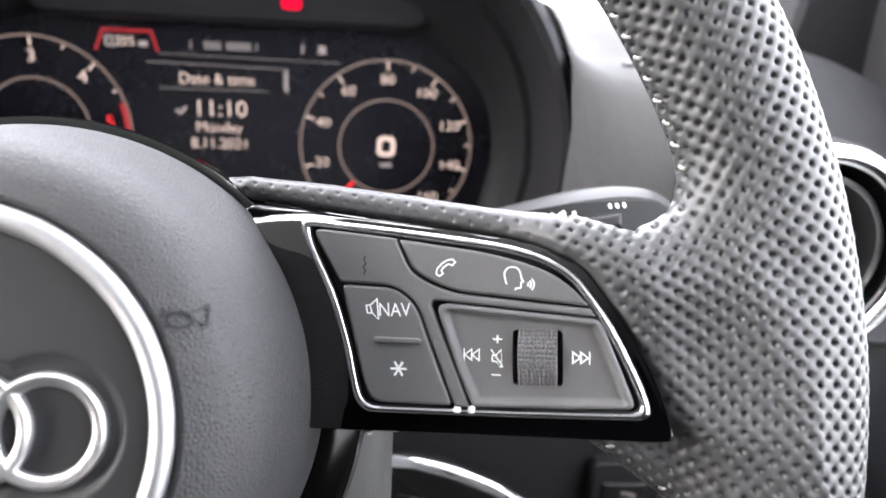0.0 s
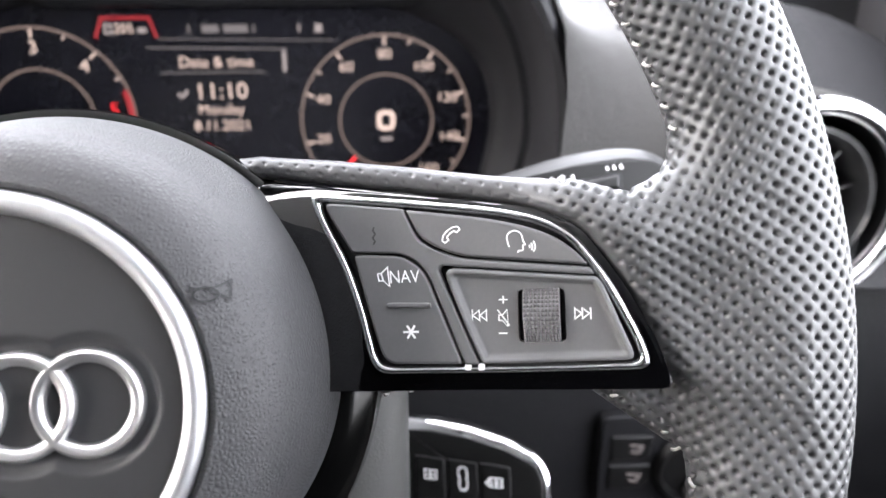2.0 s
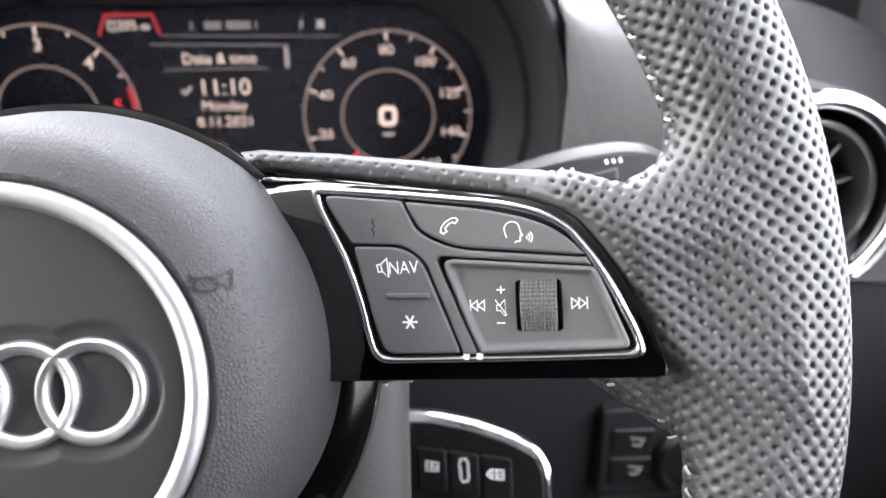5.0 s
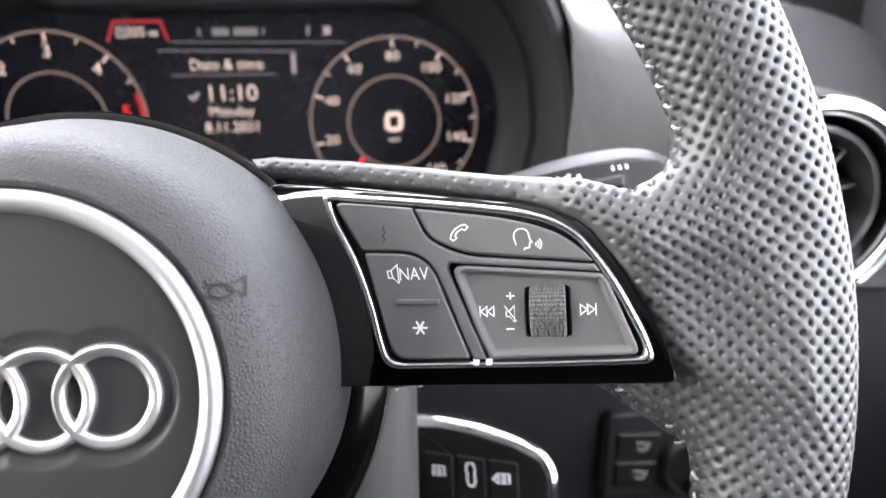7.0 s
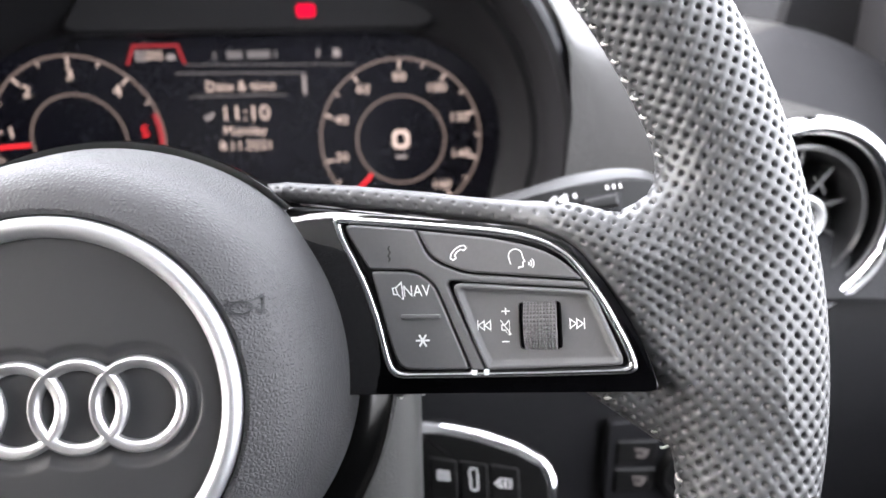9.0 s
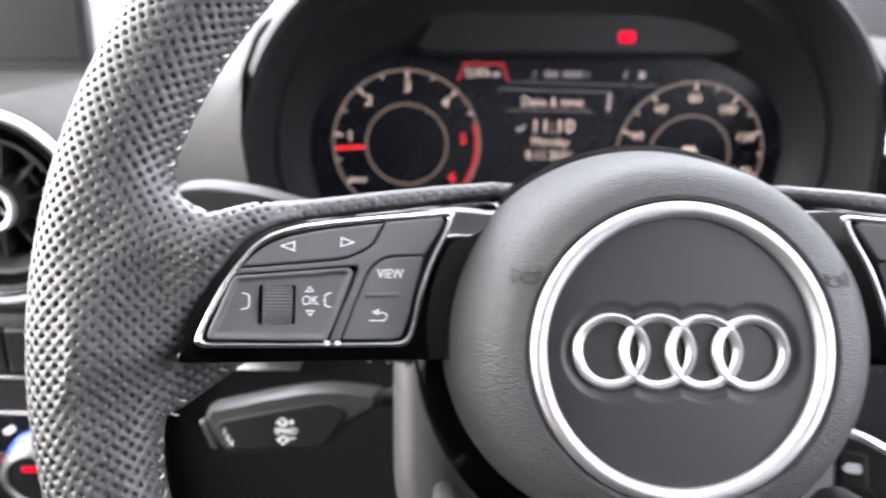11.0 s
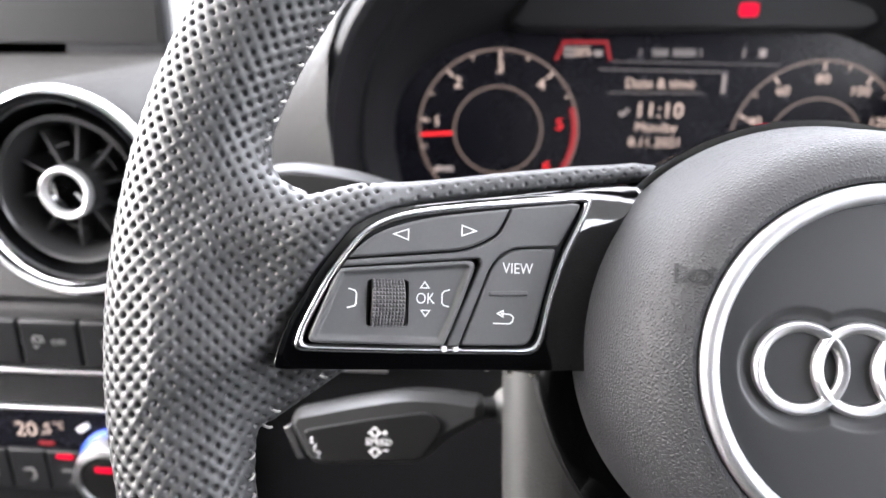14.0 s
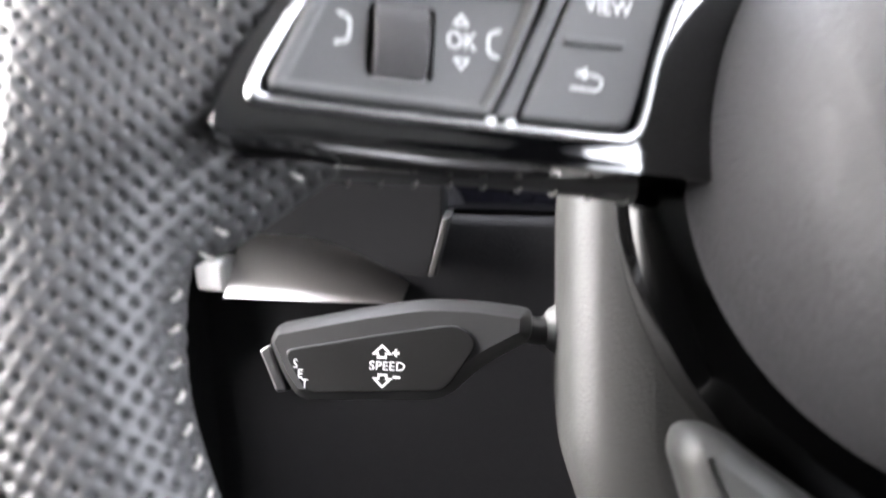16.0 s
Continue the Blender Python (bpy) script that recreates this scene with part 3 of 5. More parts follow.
def roller_drum(at, rx):
    """A drum studded with small pyramids, standing half out of its well."""
    bm = bmesh.new()
    nx, na, rad, a0, a1 = 10, 20, 0.0078, -75, 75
    width = ROLL_W - 0.0012

    def skin(i, j, lift):
        a = radians(a0 + (a1 - a0) * j / na)
        return bm.verts.new(at(rx + (i / nx - 0.5) * width, ROLL_Z + (rad + lift) * math.sin(a), (rad + lift) * math.cos(a) - rad + 0.0030))
    for j in range(na):
        for i in range(nx):
            foot = [skin(i, j, 0), skin(i + 1, j, 0), skin(i + 1, j + 1, 0), skin(i, j + 1, 0)]
            top = [skin(i + p, j + q, 0.00060) for p, q in ((0.36, 0.36), (0.64, 0.36), (0.64, 0.64), (0.36, 0.64))]
            for k in range(4):
                bm.faces.new((foot[k], foot[(k + 1) % 4], top[(k + 1) % 4], top[k]))
            bm.faces.new(top)
    for i in (0, nx):
        side = [skin(i, j, 0) for j in range(na + 1)]
        low = [skin(i, j, -0.003) for j in range(na + 1)]
        for j in range(na):
            bm.faces.new((side[j], side[j + 1], low[j + 1], low[j]))
    return bm


def ringed(bm, outer, inner, centre, at, heights, n=220):
    """A band between two outlines, both met by rays from a centre; heights: (share of the way in, height)."""
    def met(poly, a):
        c, s_ = math.cos(a), math.sin(a)
        best = 0.0
        for (x0, z0), (x1, z1) in zip(poly, poly[1:] + poly[:1]):
            x0, x1, z0, z1 = x0 - centre[0], x1 - centre[0], z0 - centre[1], z1 - centre[1]
            det = c * (z0 - z1) - s_ * (x0 - x1)
            if abs(det) > 1e-12:
                r = (x0 * (z0 - z1) - z0 * (x0 - x1)) / det
                t = (c * z0 - s_ * x0) / det
                if -1e-6 <= t <= 1 + 1e-6 and r > best:
                    best = r
        return best
    # finer steps towards the far ends of the long outline
    angles = [math.atan2(math.sin(math.tau * i / n), 2.6 * math.cos(math.tau * i / n)) for i in range(n)]
    reach = [(a, met(outer, a), met(inner, a)) for a in angles]
    loops = [[bm.verts.new(at(centre[0] + (o + (i - o) * k) * math.cos(a), centre[1] + (o + (i - o) * k) * math.sin(a), h)) for a, o, i in reach] for k, h in heights]
    for p, q in zip(loops, loops[1:]):
        for i in range(n):
            bm.faces.new((p[i], p[(i + 1) % n], q[(i + 1) % n], q[i]))
    return bm


def scooped(outline, at, h0, h1, scoop, rx):
    """The roller's button: a bevelled frame that dips to a flat floor, with a well for the drum."""
    b = 0.0004
    bm = loft(bmesh.new(), outline, at, [(0, h0), (0, h1 - 0.0006), (0.0002, h1 - 0.0002), (0.0006, h1), (0.0010, h1 - 0.00008),
                                         (0.0012, h1 - 0.0003), (0.0017, h1 - scoop * 0.80), (0.0020, h1 - scoop * 0.97), (0.0024, h1 - scoop)], cap=False)
    bm.verts.ensure_lookup_table()
    n = len(outline())
    ring = list(bm.verts)[-n:]
    # floor as a band between the scoop's edge and the well
    well = rounded([(rx - ROLL_W / 2 - 0.0006, ROLL_Z + ROLL_H / 2 * 1.13), (rx + ROLL_W / 2 + 0.0006, ROLL_Z + ROLL_H / 2 * 1.13),
                    (rx + ROLL_W / 2 + 0.0006, ROLL_Z - ROLL_H / 2 * 1.13), (rx - ROLL_W / 2 - 0.0006, ROLL_Z - ROLL_H / 2 * 1.13)], 0.0012, 5)
    wv = [bm.verts.new(at(x, z, h1 - scoop)) for x, z in well]
    wl = [bm.verts.new(at(x, z, h1 - scoop - 0.006)) for x, z in well]
    for i in range(len(well)):
        j = (i + 1) % len(well)
        bm.faces.new((wv[i], wv[j], wl[j], wl[i]))
    edges = [bm.edges.get((a, b)) or bm.edges.new((a, b)) for loop in (ring, wv) for a, b in zip(loop, loop[1:] + loop[:1])]
    for f in bmesh.ops.bridge_loops(bm, edges=edges)["faces"]:
        f.material_index = 1
    return bm


def spoke(side):
    plain = spoke_at(side)
    at = plain if side > 0 else lambda x, z, h: plain(x + left_shift(x), z, h)
    rx = 0.1163 if side > 0 else 0.1168
    # gloss black surround, falling away towards its outer edge
    def fallen(x, z, h):
        # towards its top the face curves back
        return at(x, z, h - 27 * max(0.0, z - 0.0325 + 0.30 * max(0.0, x - 0.095)) ** 2 * min(1.0, max(0.0, (0.135 - x) / 0.03)))
    bm = ringed(bmesh.new(), BLACK(), TRIM(0.0006), (0.103, 0.0185), fallen,
                [(0.02, -0.0170), (0.0, -0.0125), (0.0, -0.0016), (0.01, -0.0007), (0.03, -0.0002), (0.06, 0.0), (0.12, 0.0), (0.20, 0.0), (0.30, 0.0001), (0.40, 0.0001), (0.52, 0.0001), (0.65, 0.0001), (0.80, 0.0001), (1.0, 0.0002), (1.0, -0.0016)])
    part("spoke_trim", bm, GLOSS, wheel, "gloss black spoke trim")
    bm = loft(bmesh.new(), TRIM, at, [(0.0000, -0.0045), (0.0000, 0.0006), (0.0003, 0.0011), (0.0007, 0.0014), (0.0012, 0.0014), (0.0016, 0.0011), (0.0019, 0.0005), (0.0020, -0.0010)], False)
    part("chrome_frame", bm, FRAME, wheel, "bright satin chrome frame round the buttons")
    bm = loft(bmesh.new(), TRIM(0.0018), at, [(0, 0.0002), (0.0001, -0.0010), (0.0003, -0.0012)], True)
    part("button_bed", bm, HOOD, wheel)
    # two small catches at the foot of the frame, white for their metal's glint
    for dx in (-0.0015, 0.0015):
        bm = slab(rounded([(0.1010 + dx - 0.0007, 0.0004), (0.1010 + dx + 0.0007, 0.0004), (0.1010 + dx + 0.0007, -0.0012), (0.1010 + dx - 0.0007, -0.0012)], 0.0003, 3),
                  at, 0.0006, 0.0016, 0.0002)
        part("frame_catch", bm, MARK, wheel)
    top = 0.0021
    blank = part("blank_button", slab(B_BLANK, at, -0.0012, top, 0.0006), BUTTON, wheel)
    if side > 0:
        bm = ribbon(bmesh.new(), [(0.0790, 0.0336), (0.0787, 0.0328), (0.0792, 0.0319), (0.0786, 0.0310), (0.0791, 0.0302), (0.0787, 0.0294)], 0.00038, at, top + 0.00002, thick=0.00003)
        part("scuff", bm, STAMP, blank, smooth=False)
    wide = part("wide_button", slab(B_WIDE, at, -0.0012, top, 0.0007), BUTTON, wheel)
    tall = part("rocker_button", slab(B_TALL, at, -0.0012, top, 0.0007), BUTTON, wheel)
    scoop = 0.0017
    roll = part("roller_button", scooped(B_ROLL, at, -0.0012, top + 0.0003, scoop, rx), BUTTON, wheel)
    part("roller", roller_drum(at, rx), RUBBER, wheel, "knurled black thumb roller", smooth=False)
    # raised bar on the rocker button
    bar = rounded([(0.0814, 0.0153), (0.0917, 0.0151), (0.0917, 0.0138), (0.0814, 0.0140)], 0.0005, 3)
    part("finger_bar", slab(bar, at, top - 0.0002, top + 0.0007, 0.0004), BUTTON, tall)
    f = top + 0.0003 - scoop + 0.00005
    t = top + 0.00003
    at = plain
    if side > 0:
        # telephone handset
        hand = [(-2.9, -0.1), (-2.8, 0.9), (-1.6, 1.0), (-1.3, 0.1), (0, -0.15), (1.3, 0.1), (1.6, 1.0), (2.8, 0.9), (2.9, -0.1), (1.8, -0.9), (0, -1.2), (-1.8, -0.9)]
        draw(wide, at, "phone_symbol", [[(0.0967 + 0.00082 * 0.72 * (u * 1.05 + v), 0.0312 + 0.00082 * 0.72 * (u * 0.95 - v)) for u, v in hand]], 0.00030, t, closed=(0,))
        # speaking head: crown, nose and chin, with three waves
        head = [(0.1099, 0.0275), (0.1096, 0.0285)] + arc(0.1111, 0.0296, 0.0017, 200, 20, 14) + [(0.1130, 0.0288), (0.1134, 0.0280), (0.1129, 0.0279), (0.1129, 0.0268), (0.1126, 0.0266), (0.1119, 0.0267), (0.1117, 0.0262)]
        draw(wide, at, "speech_symbol", [head] + [arc(0.1139, 0.0275, r, -45, 45, 6) for r in (0.0005, 0.0011, 0.0017)], 0.00026, t)
        draw(tall, at, "speaker_symbol", [polyline((0.0794, 0.0223), (0.0803, 0.0224), (0.0818, 0.0238), (0.0822, 0.0192), (0.0808, 0.0206), (0.0797, 0.0206)),
                                          polyline((0.0803, 0.0222), (0.0807, 0.0208))], 0.00030, t, closed=(0,))
        lettering(tall, at, "nav_lettering", "NAV", 0.0044, 0.0857, 0.0213, t, 0.80, slant=-0.05)
        draw(tall, at, "star_symbol", [[(0.0868 + 0.0018 * math.cos(radians(a)), 0.0082 + 0.0018 * math.sin(radians(a))),
                                        (0.0868 - 0.0018 * math.cos(radians(a)), 0.0082 - 0.0018 * math.sin(radians(a)))] for a in (60, 0, -60)], 0.00050, t)
        for x0, d in ((0.1025, -1), (0.1252, 1)):
            # skip symbols: two triangles and a bar
            z0 = 0.0117
            st = []
            for k in (-0.0009, 0.0007):
                c = x0 + k
                st.append([(c - d * 0.0008, z0 + 0.0012), (c + d * 0.0007, z0), (c - d * 0.0008, z0 - 0.0012)])
            st.append([(x0 + d * 0.0017, z0 + 0.0014), (x0 + d * 0.0017, z0 - 0.0014)])
            draw(roll, at, "skip_symbol", st, 0.00026, f, closed=(0, 1))
        draw(roll, at, "plus_symbol", [[(0.1069, 0.0153), (0.1089, 0.0153)], [(0.1079, 0.0162), (0.1079, 0.0144)]], 0.00032, f)
        draw(roll, at, "minus_symbol", [[(0.1067, 0.0074), (0.1086, 0.0074)]], 0.00032, f)
        draw(roll, at, "mute_symbol", [polyline((0.1068, 0.0117), (0.1076, 0.0117), (0.1087, 0.0130), (0.1087, 0.0090), (0.1076, 0.0104), (0.1068, 0.0104)),
                                       [(0.1065, 0.0130), (0.1091, 0.0092)]], 0.00025, f, closed=(0,))
    else:
        for cx, cz, d in ((0.1165, 0.0294, 1), (0.0992, 0.0310, -1)):
            draw(wide, at, "arrow_symbol", [[(cx + d * 0.0019, cz), (cx - d * 0.0018, cz + 0.0014), (cx - d * 0.0018, cz - 0.0014)]], 0.00030, t, closed=(0,))
        flip = lambda x, z, h: at(2 * 0.0859 - x, z, h)
        part("view_lettering", text(bmesh.new(), "VIEW", 0.0042, 0.0859, 0.0212, flip, t, 0.82, 0.00006), MARK, tall, smooth=False)
        draw(tall, at, "back_symbol", [polyline((0.0922, 0.0065), (0.0878, 0.0064), (0.0870, 0.0070), (0.0868, 0.0082), (0.0876, 0.0089), (0.0902, 0.0091)),
                                       polyline((0.0896, 0.0099), (0.0911, 0.0091), (0.0896, 0.0083))], 0.00036, t, closed=(1,))
        flip2 = lambda x, z, h: at(2 * 0.1097 - x, z, h)
        part("ok_lettering", text(bmesh.new(), "OK", 0.0042, 0.1097, 0.0126, flip2, f, 0.80, 0.00006), MARK, roll, smooth=False)
        draw(roll, at, "up_symbol", [[(0.1110, 0.0155), (0.1099, 0.0171), (0.1088, 0.0155)]], 0.00030, f, closed=(0,))
        draw(roll, at, "down_symbol", [[(0.1107, 0.0096), (0.1096, 0.0080), (0.1085, 0.0096)]], 0.00030, f, closed=(0,))
        draw(roll, at, "bracket_symbol", [polyline((0.1290, 0.0150), (0.1274, 0.0145), (0.1270, 0.0138), (0.1270, 0.0112), (0.1274, 0.0105), (0.1292, 0.0100))], 0.00036, f)
        draw(roll, at, "bracket_symbol", [polyline((0.1034, 0.0152), (0.1049, 0.0147), (0.1054, 0.0140), (0.1054, 0.0116), (0.1049, 0.0110), (0.1035, 0.0106))], 0.00036, f)


spoke(1)
spoke(-1)

# -- hub: grained cover, silver ring, disc with the sunk four-ring badge
def oval_at(x, z, h):
    """Round at the ring, slightly flattened in height towards the hub's edge."""
    r = math.hypot(x, z)
    k = min(1, max(0, (r - 0.045) / 0.024))
    return axis_at(x, z * (1 - 0.060 * k * k * (3 - 2 * k)), h)


bm = lathe(bmesh.new(), oval_at, [(0.0434, 0.0215), (0.0438, 0.0234), (0.0450, 0.0240), (0.0500, 0.0226), (0.0545, 0.0194), (0.0580, 0.0150), (0.0607, 0.0095), (0.0632, 0.0020),
                                  (0.0655, -0.0065), (0.0673, -0.0125), (0.0688, -0.0180), (0.0686, -0.0215), (0.0660, -0.0230)], 180)
part("airbag_cover", bm, GRAIN, wheel, "grained black vinyl hub cover")
bm = lathe(bmesh.new(), axis_at, [(0.0384, 0.0218), (0.0385, 0.0233), (0.0389, 0.0243), (0.0396, 0.0250), (0.0405, 0.0254), (0.0413, 0.0254), (0.0422, 0.0251), (0.0429, 0.0245), (0.0433, 0.0236), (0.0434, 0.0218)], 160)
part("hub_ring", bm, RINGMETAL, wheel, "satin silver ring round the hub disc")
RING_D, RING_S = 0.0221, 0.0133
CENTRES = [(-1.5 + k) * RING_S for k in range(4)]


def hull_gap(x, z):
    return min(math.hypot(x - c, z) - RING_D / 2 for c in CENTRES)


bm = bmesh.new()
grid = {}
R = 0.0387
for ir in range(0, 76):
    r = R * ir / 75
    for ia in range(240 if ir else 1):
        a = math.tau * ia / 240
        x, z = r * math.cos(a), r * math.sin(a)
        g = hull_gap(x, z)
        k = min(1, max(0, (0.0034 - g) / 0.0022))
        h = 0.0228 - 0.0012 * k * k * (3 - 2 * k) - 0.0004 * (r / R) ** 2
        grid[ir, ia] = bm.verts.new(axis_at(x, z, h))
for ir in range(75):
    for ia in range(240):
        ja = (ia + 1) % 240
        if ir == 0:
            bm.faces.new((grid[0, 0], grid[1, ia], grid[1, ja]))
        else:
            bm.faces.new((grid[ir, ia], grid[ir, ja], grid[ir + 1, ja], grid[ir + 1, ia]))
part("hub_disc", bm, DISC, wheel)
for k, c in enumerate(CENTRES):
    r = RING_D / 2
    lift = 0.0214 + 0.00004 * k
    bm = lathe(bmesh.new(), lambda a, b, h: axis_at(c + a, b, h), [(r - 0.0029, lift), (r - 0.00285, lift + 0.0010), (r - 0.0024, lift + 0.0017), (r - 0.0017, lift + 0.00205),
                                                                   (r - 0.0008, lift + 0.00205), (r - 0.0003, lift + 0.0016), (r, lift + 0.0009), (r, lift)], 96)
    part("badge_ring", bm, BADGE, wheel, "satin chrome ring of the badge")
# horn marks, pressed proud of the vinyl; darker colour stands for the relief's shadow
for side in (1, -1):
    def hub_at(x, z, h):
        r = math.hypot(x, z)
        base = float(np.interp(r, (0.0450, 0.0500, 0.0545, 0.0580), (0.0240, 0.0226, 0.0194, 0.0150)))
        return axis_at(x * side, z, base + h)
    bm = bmesh.new()
    for k, line in enumerate(([(0.0408, 0.0229), (0.0408, 0.0213)], [(0.0408, 0.0221), (0.0420, 0.0219), (0.0450, 0.0219), (0.0468, 0.0224), (0.0484, 0.0234)],
                              [(0.0484, 0.0235), (0.0484, 0.0192)], [(0.0484, 0.0193), (0.0466, 0.0204), (0.0452, 0.0206)])):
        ribbon(bm, line, 0.00046, hub_at, 0.00003 * k, thick=0.0003)
    ribbon(bm, [(0.0438 + 0.0024 * math.cos(math.tau * k / 18), 0.0206 + 0.0014 * math.sin(math.tau * k / 18)) for k in range(18)], 0.00046, hub_at, 0.00015, closed=True, thick=0.0003)
    part("horn_symbol", bm, PRESSEDSHADE, wheel, smooth=False)
# gloss lip round the upper half of the hub
bm = lathe(bmesh.new(), oval_at, [(0.0670, -0.0200), (0.0698, -0.0192), (0.0710, -0.0196), (0.0716, -0.0208), (0.0714, -0.0235), (0.0690, -0.0260)], 110, 12, 168)
part("hub_lip", bm, GLOSS, wheel)
# gloss carrier behind the hub
bm = lathe(bmesh.new(), lambda x, z, h: axis_at(x, z * (0.82 if z > 0 else 1.0), h),
           [(0.0640, -0.0190), (0.0700, -0.0200), (0.0750, -0.0215), (0.0785, -0.0240), (0.0800, -0.0320), (0.0795, -0.0400), (0.0770, -0.0450), (0.045, -0.049)], 140)
part("hub_carrier", bm, BACKBLACK, wheel, "gloss black carrier behind the hub")
# leather back of the spokes, drawn together by a row of stitches underneath
for side in (1, -1):
    rows = []
    for y, dz in ((0.008, 0.0080), (0.0095, 0.0020), (0.013, 0.0006), (0.018, 0.0), (0.023, 0.0012), (0.028, 0.0060), (0.031, 0.016), (0.030, 0.040)):
        rows.append([(side * x, y - 0.10 * (x - 0.11) * (1 if y < 0.01 else 0.2), -0.0068 - 0.0030 * max(0, (0.115 - x) / 0.04) ** 1.5 + dz) for x in np.linspace(0.078, 0.158, 40)])
    mesh_part("spoke_back", grid_mesh("spoke_back", np.array(rows)), LEATHER, wheel)
    for k in range(12):
        x = 0.080 + k * 0.0066
        z = -0.0068 - 0.0030 * max(0, (0.115 - x) / 0.04) ** 1.5
        stitch((side * x, 0.0165, z - 0.0001), (side * 0.45, 0.9, 0.05), (0, -0.3, -1))

# lower spokes
for side in (1, -1):
    def low_at(a, b, h):
        return Vector((a * side, 0.006 - h + 0.06 * (b + 0.05), b))
    out = rounded([(0.0700, -0.0495), (0.0716, -0.0540), (0.0690, -0.0620), (0.0520, -0.1450), (0.0250, -0.1500), (0.0280, -0.0760), (0.0470, -0.0612), (0.0587, -0.0534), (0.0640, -0.0492)], [0.004, 0.004, 0.01, 0.006, 0.006, 0.006, 0.006, 0.006, 0.004])
    part("lower_spoke", loft(bmesh.new(), out, low_at, [(0.002, -0.02), (0, -0.014), (0, -0.004), (0.0010, -0.0012), (0.0026, 0.0002), (0.0045, 0.0006)], True), SHROUD, wheel, "satin grey lower spoke")

# ---------------------------------------------------------------- steering column and stalks
column = thing("steering_column", WHEEL, (0, 0.15, -0.04), "grey plastic steering column shroud behind the wheel", "steering column")
out = shape([(-0.089, 0.020), (-0.070, 0.050), (0.070, 0.050), (0.089, 0.020), (0.087, -0.075), (0.060, -0.105), (-0.060, -0.105), (-0.087, -0.075)], 0.025, 8)
bm = loft(bmesh.new(), out, axis_at, [(0.010, -0.22), (0.002, -0.15), (0.0, -0.10), (0.0, -0.064), (0.003, -0.056), (0.009, -0.052), (0.02, -0.050)], True)
part("shroud", bm, SHROUD, column)
bm = lathe(bmesh.new(), axis_at, [(0.040, -0.060), (0.040, -0.028)], 48)
part("column_neck", bm, HOOD, column)


# cruise stalk, low on the column
cruise = thing("cruise_control_stalk", WHEEL, (-0.0890, 0.125, -0.040), "dark cruise control stalk with pale top edge and white markings", "control stalk")
out = shape([(-0.1722, -0.0415), (-0.1697, -0.0360), (-0.1427, -0.0299), (-0.1254, -0.0268), (-0.1102, -0.0269), (-0.0950, -0.0285), (-0.0950, -0.0375), (-0.1065, -0.0440), (-0.1110, -0.0475), (-0.1191, -0.0556),
               (-0.1620, -0.0578), (-0.1668, -0.0520)], [0.003, 0.004, 0.01, 0.01, 0.006, 0.003, 0.003, 0.004, 0.004, 0.006, 0.004, 0.004])
part("stalk_body", loft(bmesh.new(), out, facing(0.0822), [(0.0036, -0.024), (0.0008, -0.018), (0, -0.012), (0.0, -0.0085), (0.0004, -0.0072), (0.0030, -0.0026), (0.0036, -0.0014)], True, True), STALK, cruise)
face = shape([(-0.1654, -0.0433), (-0.1400, -0.0381), (-0.1160, -0.0338), (-0.1094, -0.0385), (-0.1185, -0.0527), (-0.1577, -0.0551)], [0.003, 0.004, 0.004, 0.004, 0.004, 0.003])
panel = part("stalk_face", slab(face, facing(0.0836), -0.0010, 0.0012, 0.0006), STALKFACE, cruise)
at = facing(0.0838)
bm = bmesh.new()
for ch, x, z in (("S", -0.1613, -0.0471), ("E", -0.1598, -0.0498), ("T", -0.1583, -0.0525)):
    text(bm, ch, 0.0036, x, z, at, 0.0013, 0.9, weight=0.0)
part("set_lettering", bm, MARK, panel, smooth=False)
part("speed_lettering", text(bmesh.new(), "SPEED", 0.0034, -0.1350, -0.0465, at, 0.0013, 1.12, weight=-0.004), MARK, panel, smooth=False)
bm = bmesh.new()
for d, cx, cz in ((1, -0.1366, -0.0430), (-1, -0.1362, -0.0500)):
    ribbon(bm, [(cx - 0.0023, cz), (cx, cz + d * 0.0022), (cx + 0.0023, cz), (cx + 0.0011, cz), (cx + 0.0011, cz - d * 0.0011), (cx - 0.0011, cz - d * 0.0011),
                (cx - 0.0011, cz)], 0.00055, at, 0.0013, closed=True)
ribbon(bm, [(-0.1337, -0.0427), (-0.1317, -0.0427)], 0.0006, at, 0.0013)
ribbon(bm, [(-0.1327, -0.0417), (-0.1327, -0.0437)], 0.0006, at, 0.00135)
ribbon(bm, [(-0.1332, -0.0494), (-0.1312, -0.0494)], 0.0006, at, 0.0013)
part("speed_symbol", bm, MARK, panel, smooth=False)
bm = slab(shape([(-0.1744, -0.0440), (-0.1712, -0.0420), (-0.1652, -0.0555), (-0.1684, -0.0560)], 0.001), facing(0.0880), -0.008, 0.0, 0.001)
part("end_button", bm, STALK, cruise)
bm = tube(bmesh.new(), [(-0.1010, 0.0960, -0.0335), (-0.0940, 0.1020, -0.0350), (-0.0850, 0.1050, -0.0345)], 0.0042, 20)
part("stalk_neck", bm, STALK, cruise)
bm = lathe(bmesh.new(), lambda a, b, h: Vector((-0.0870 - h, 0.1045 + a, -0.0343 + b)), [(0.0090, -0.004), (0.0080, 0.000), (0.0060, 0.0030), (0.0045, 0.0042)], 32, cap=True)
part("stalk_boot", bm, PALE, cruise, "pale grey boot of the stalk")

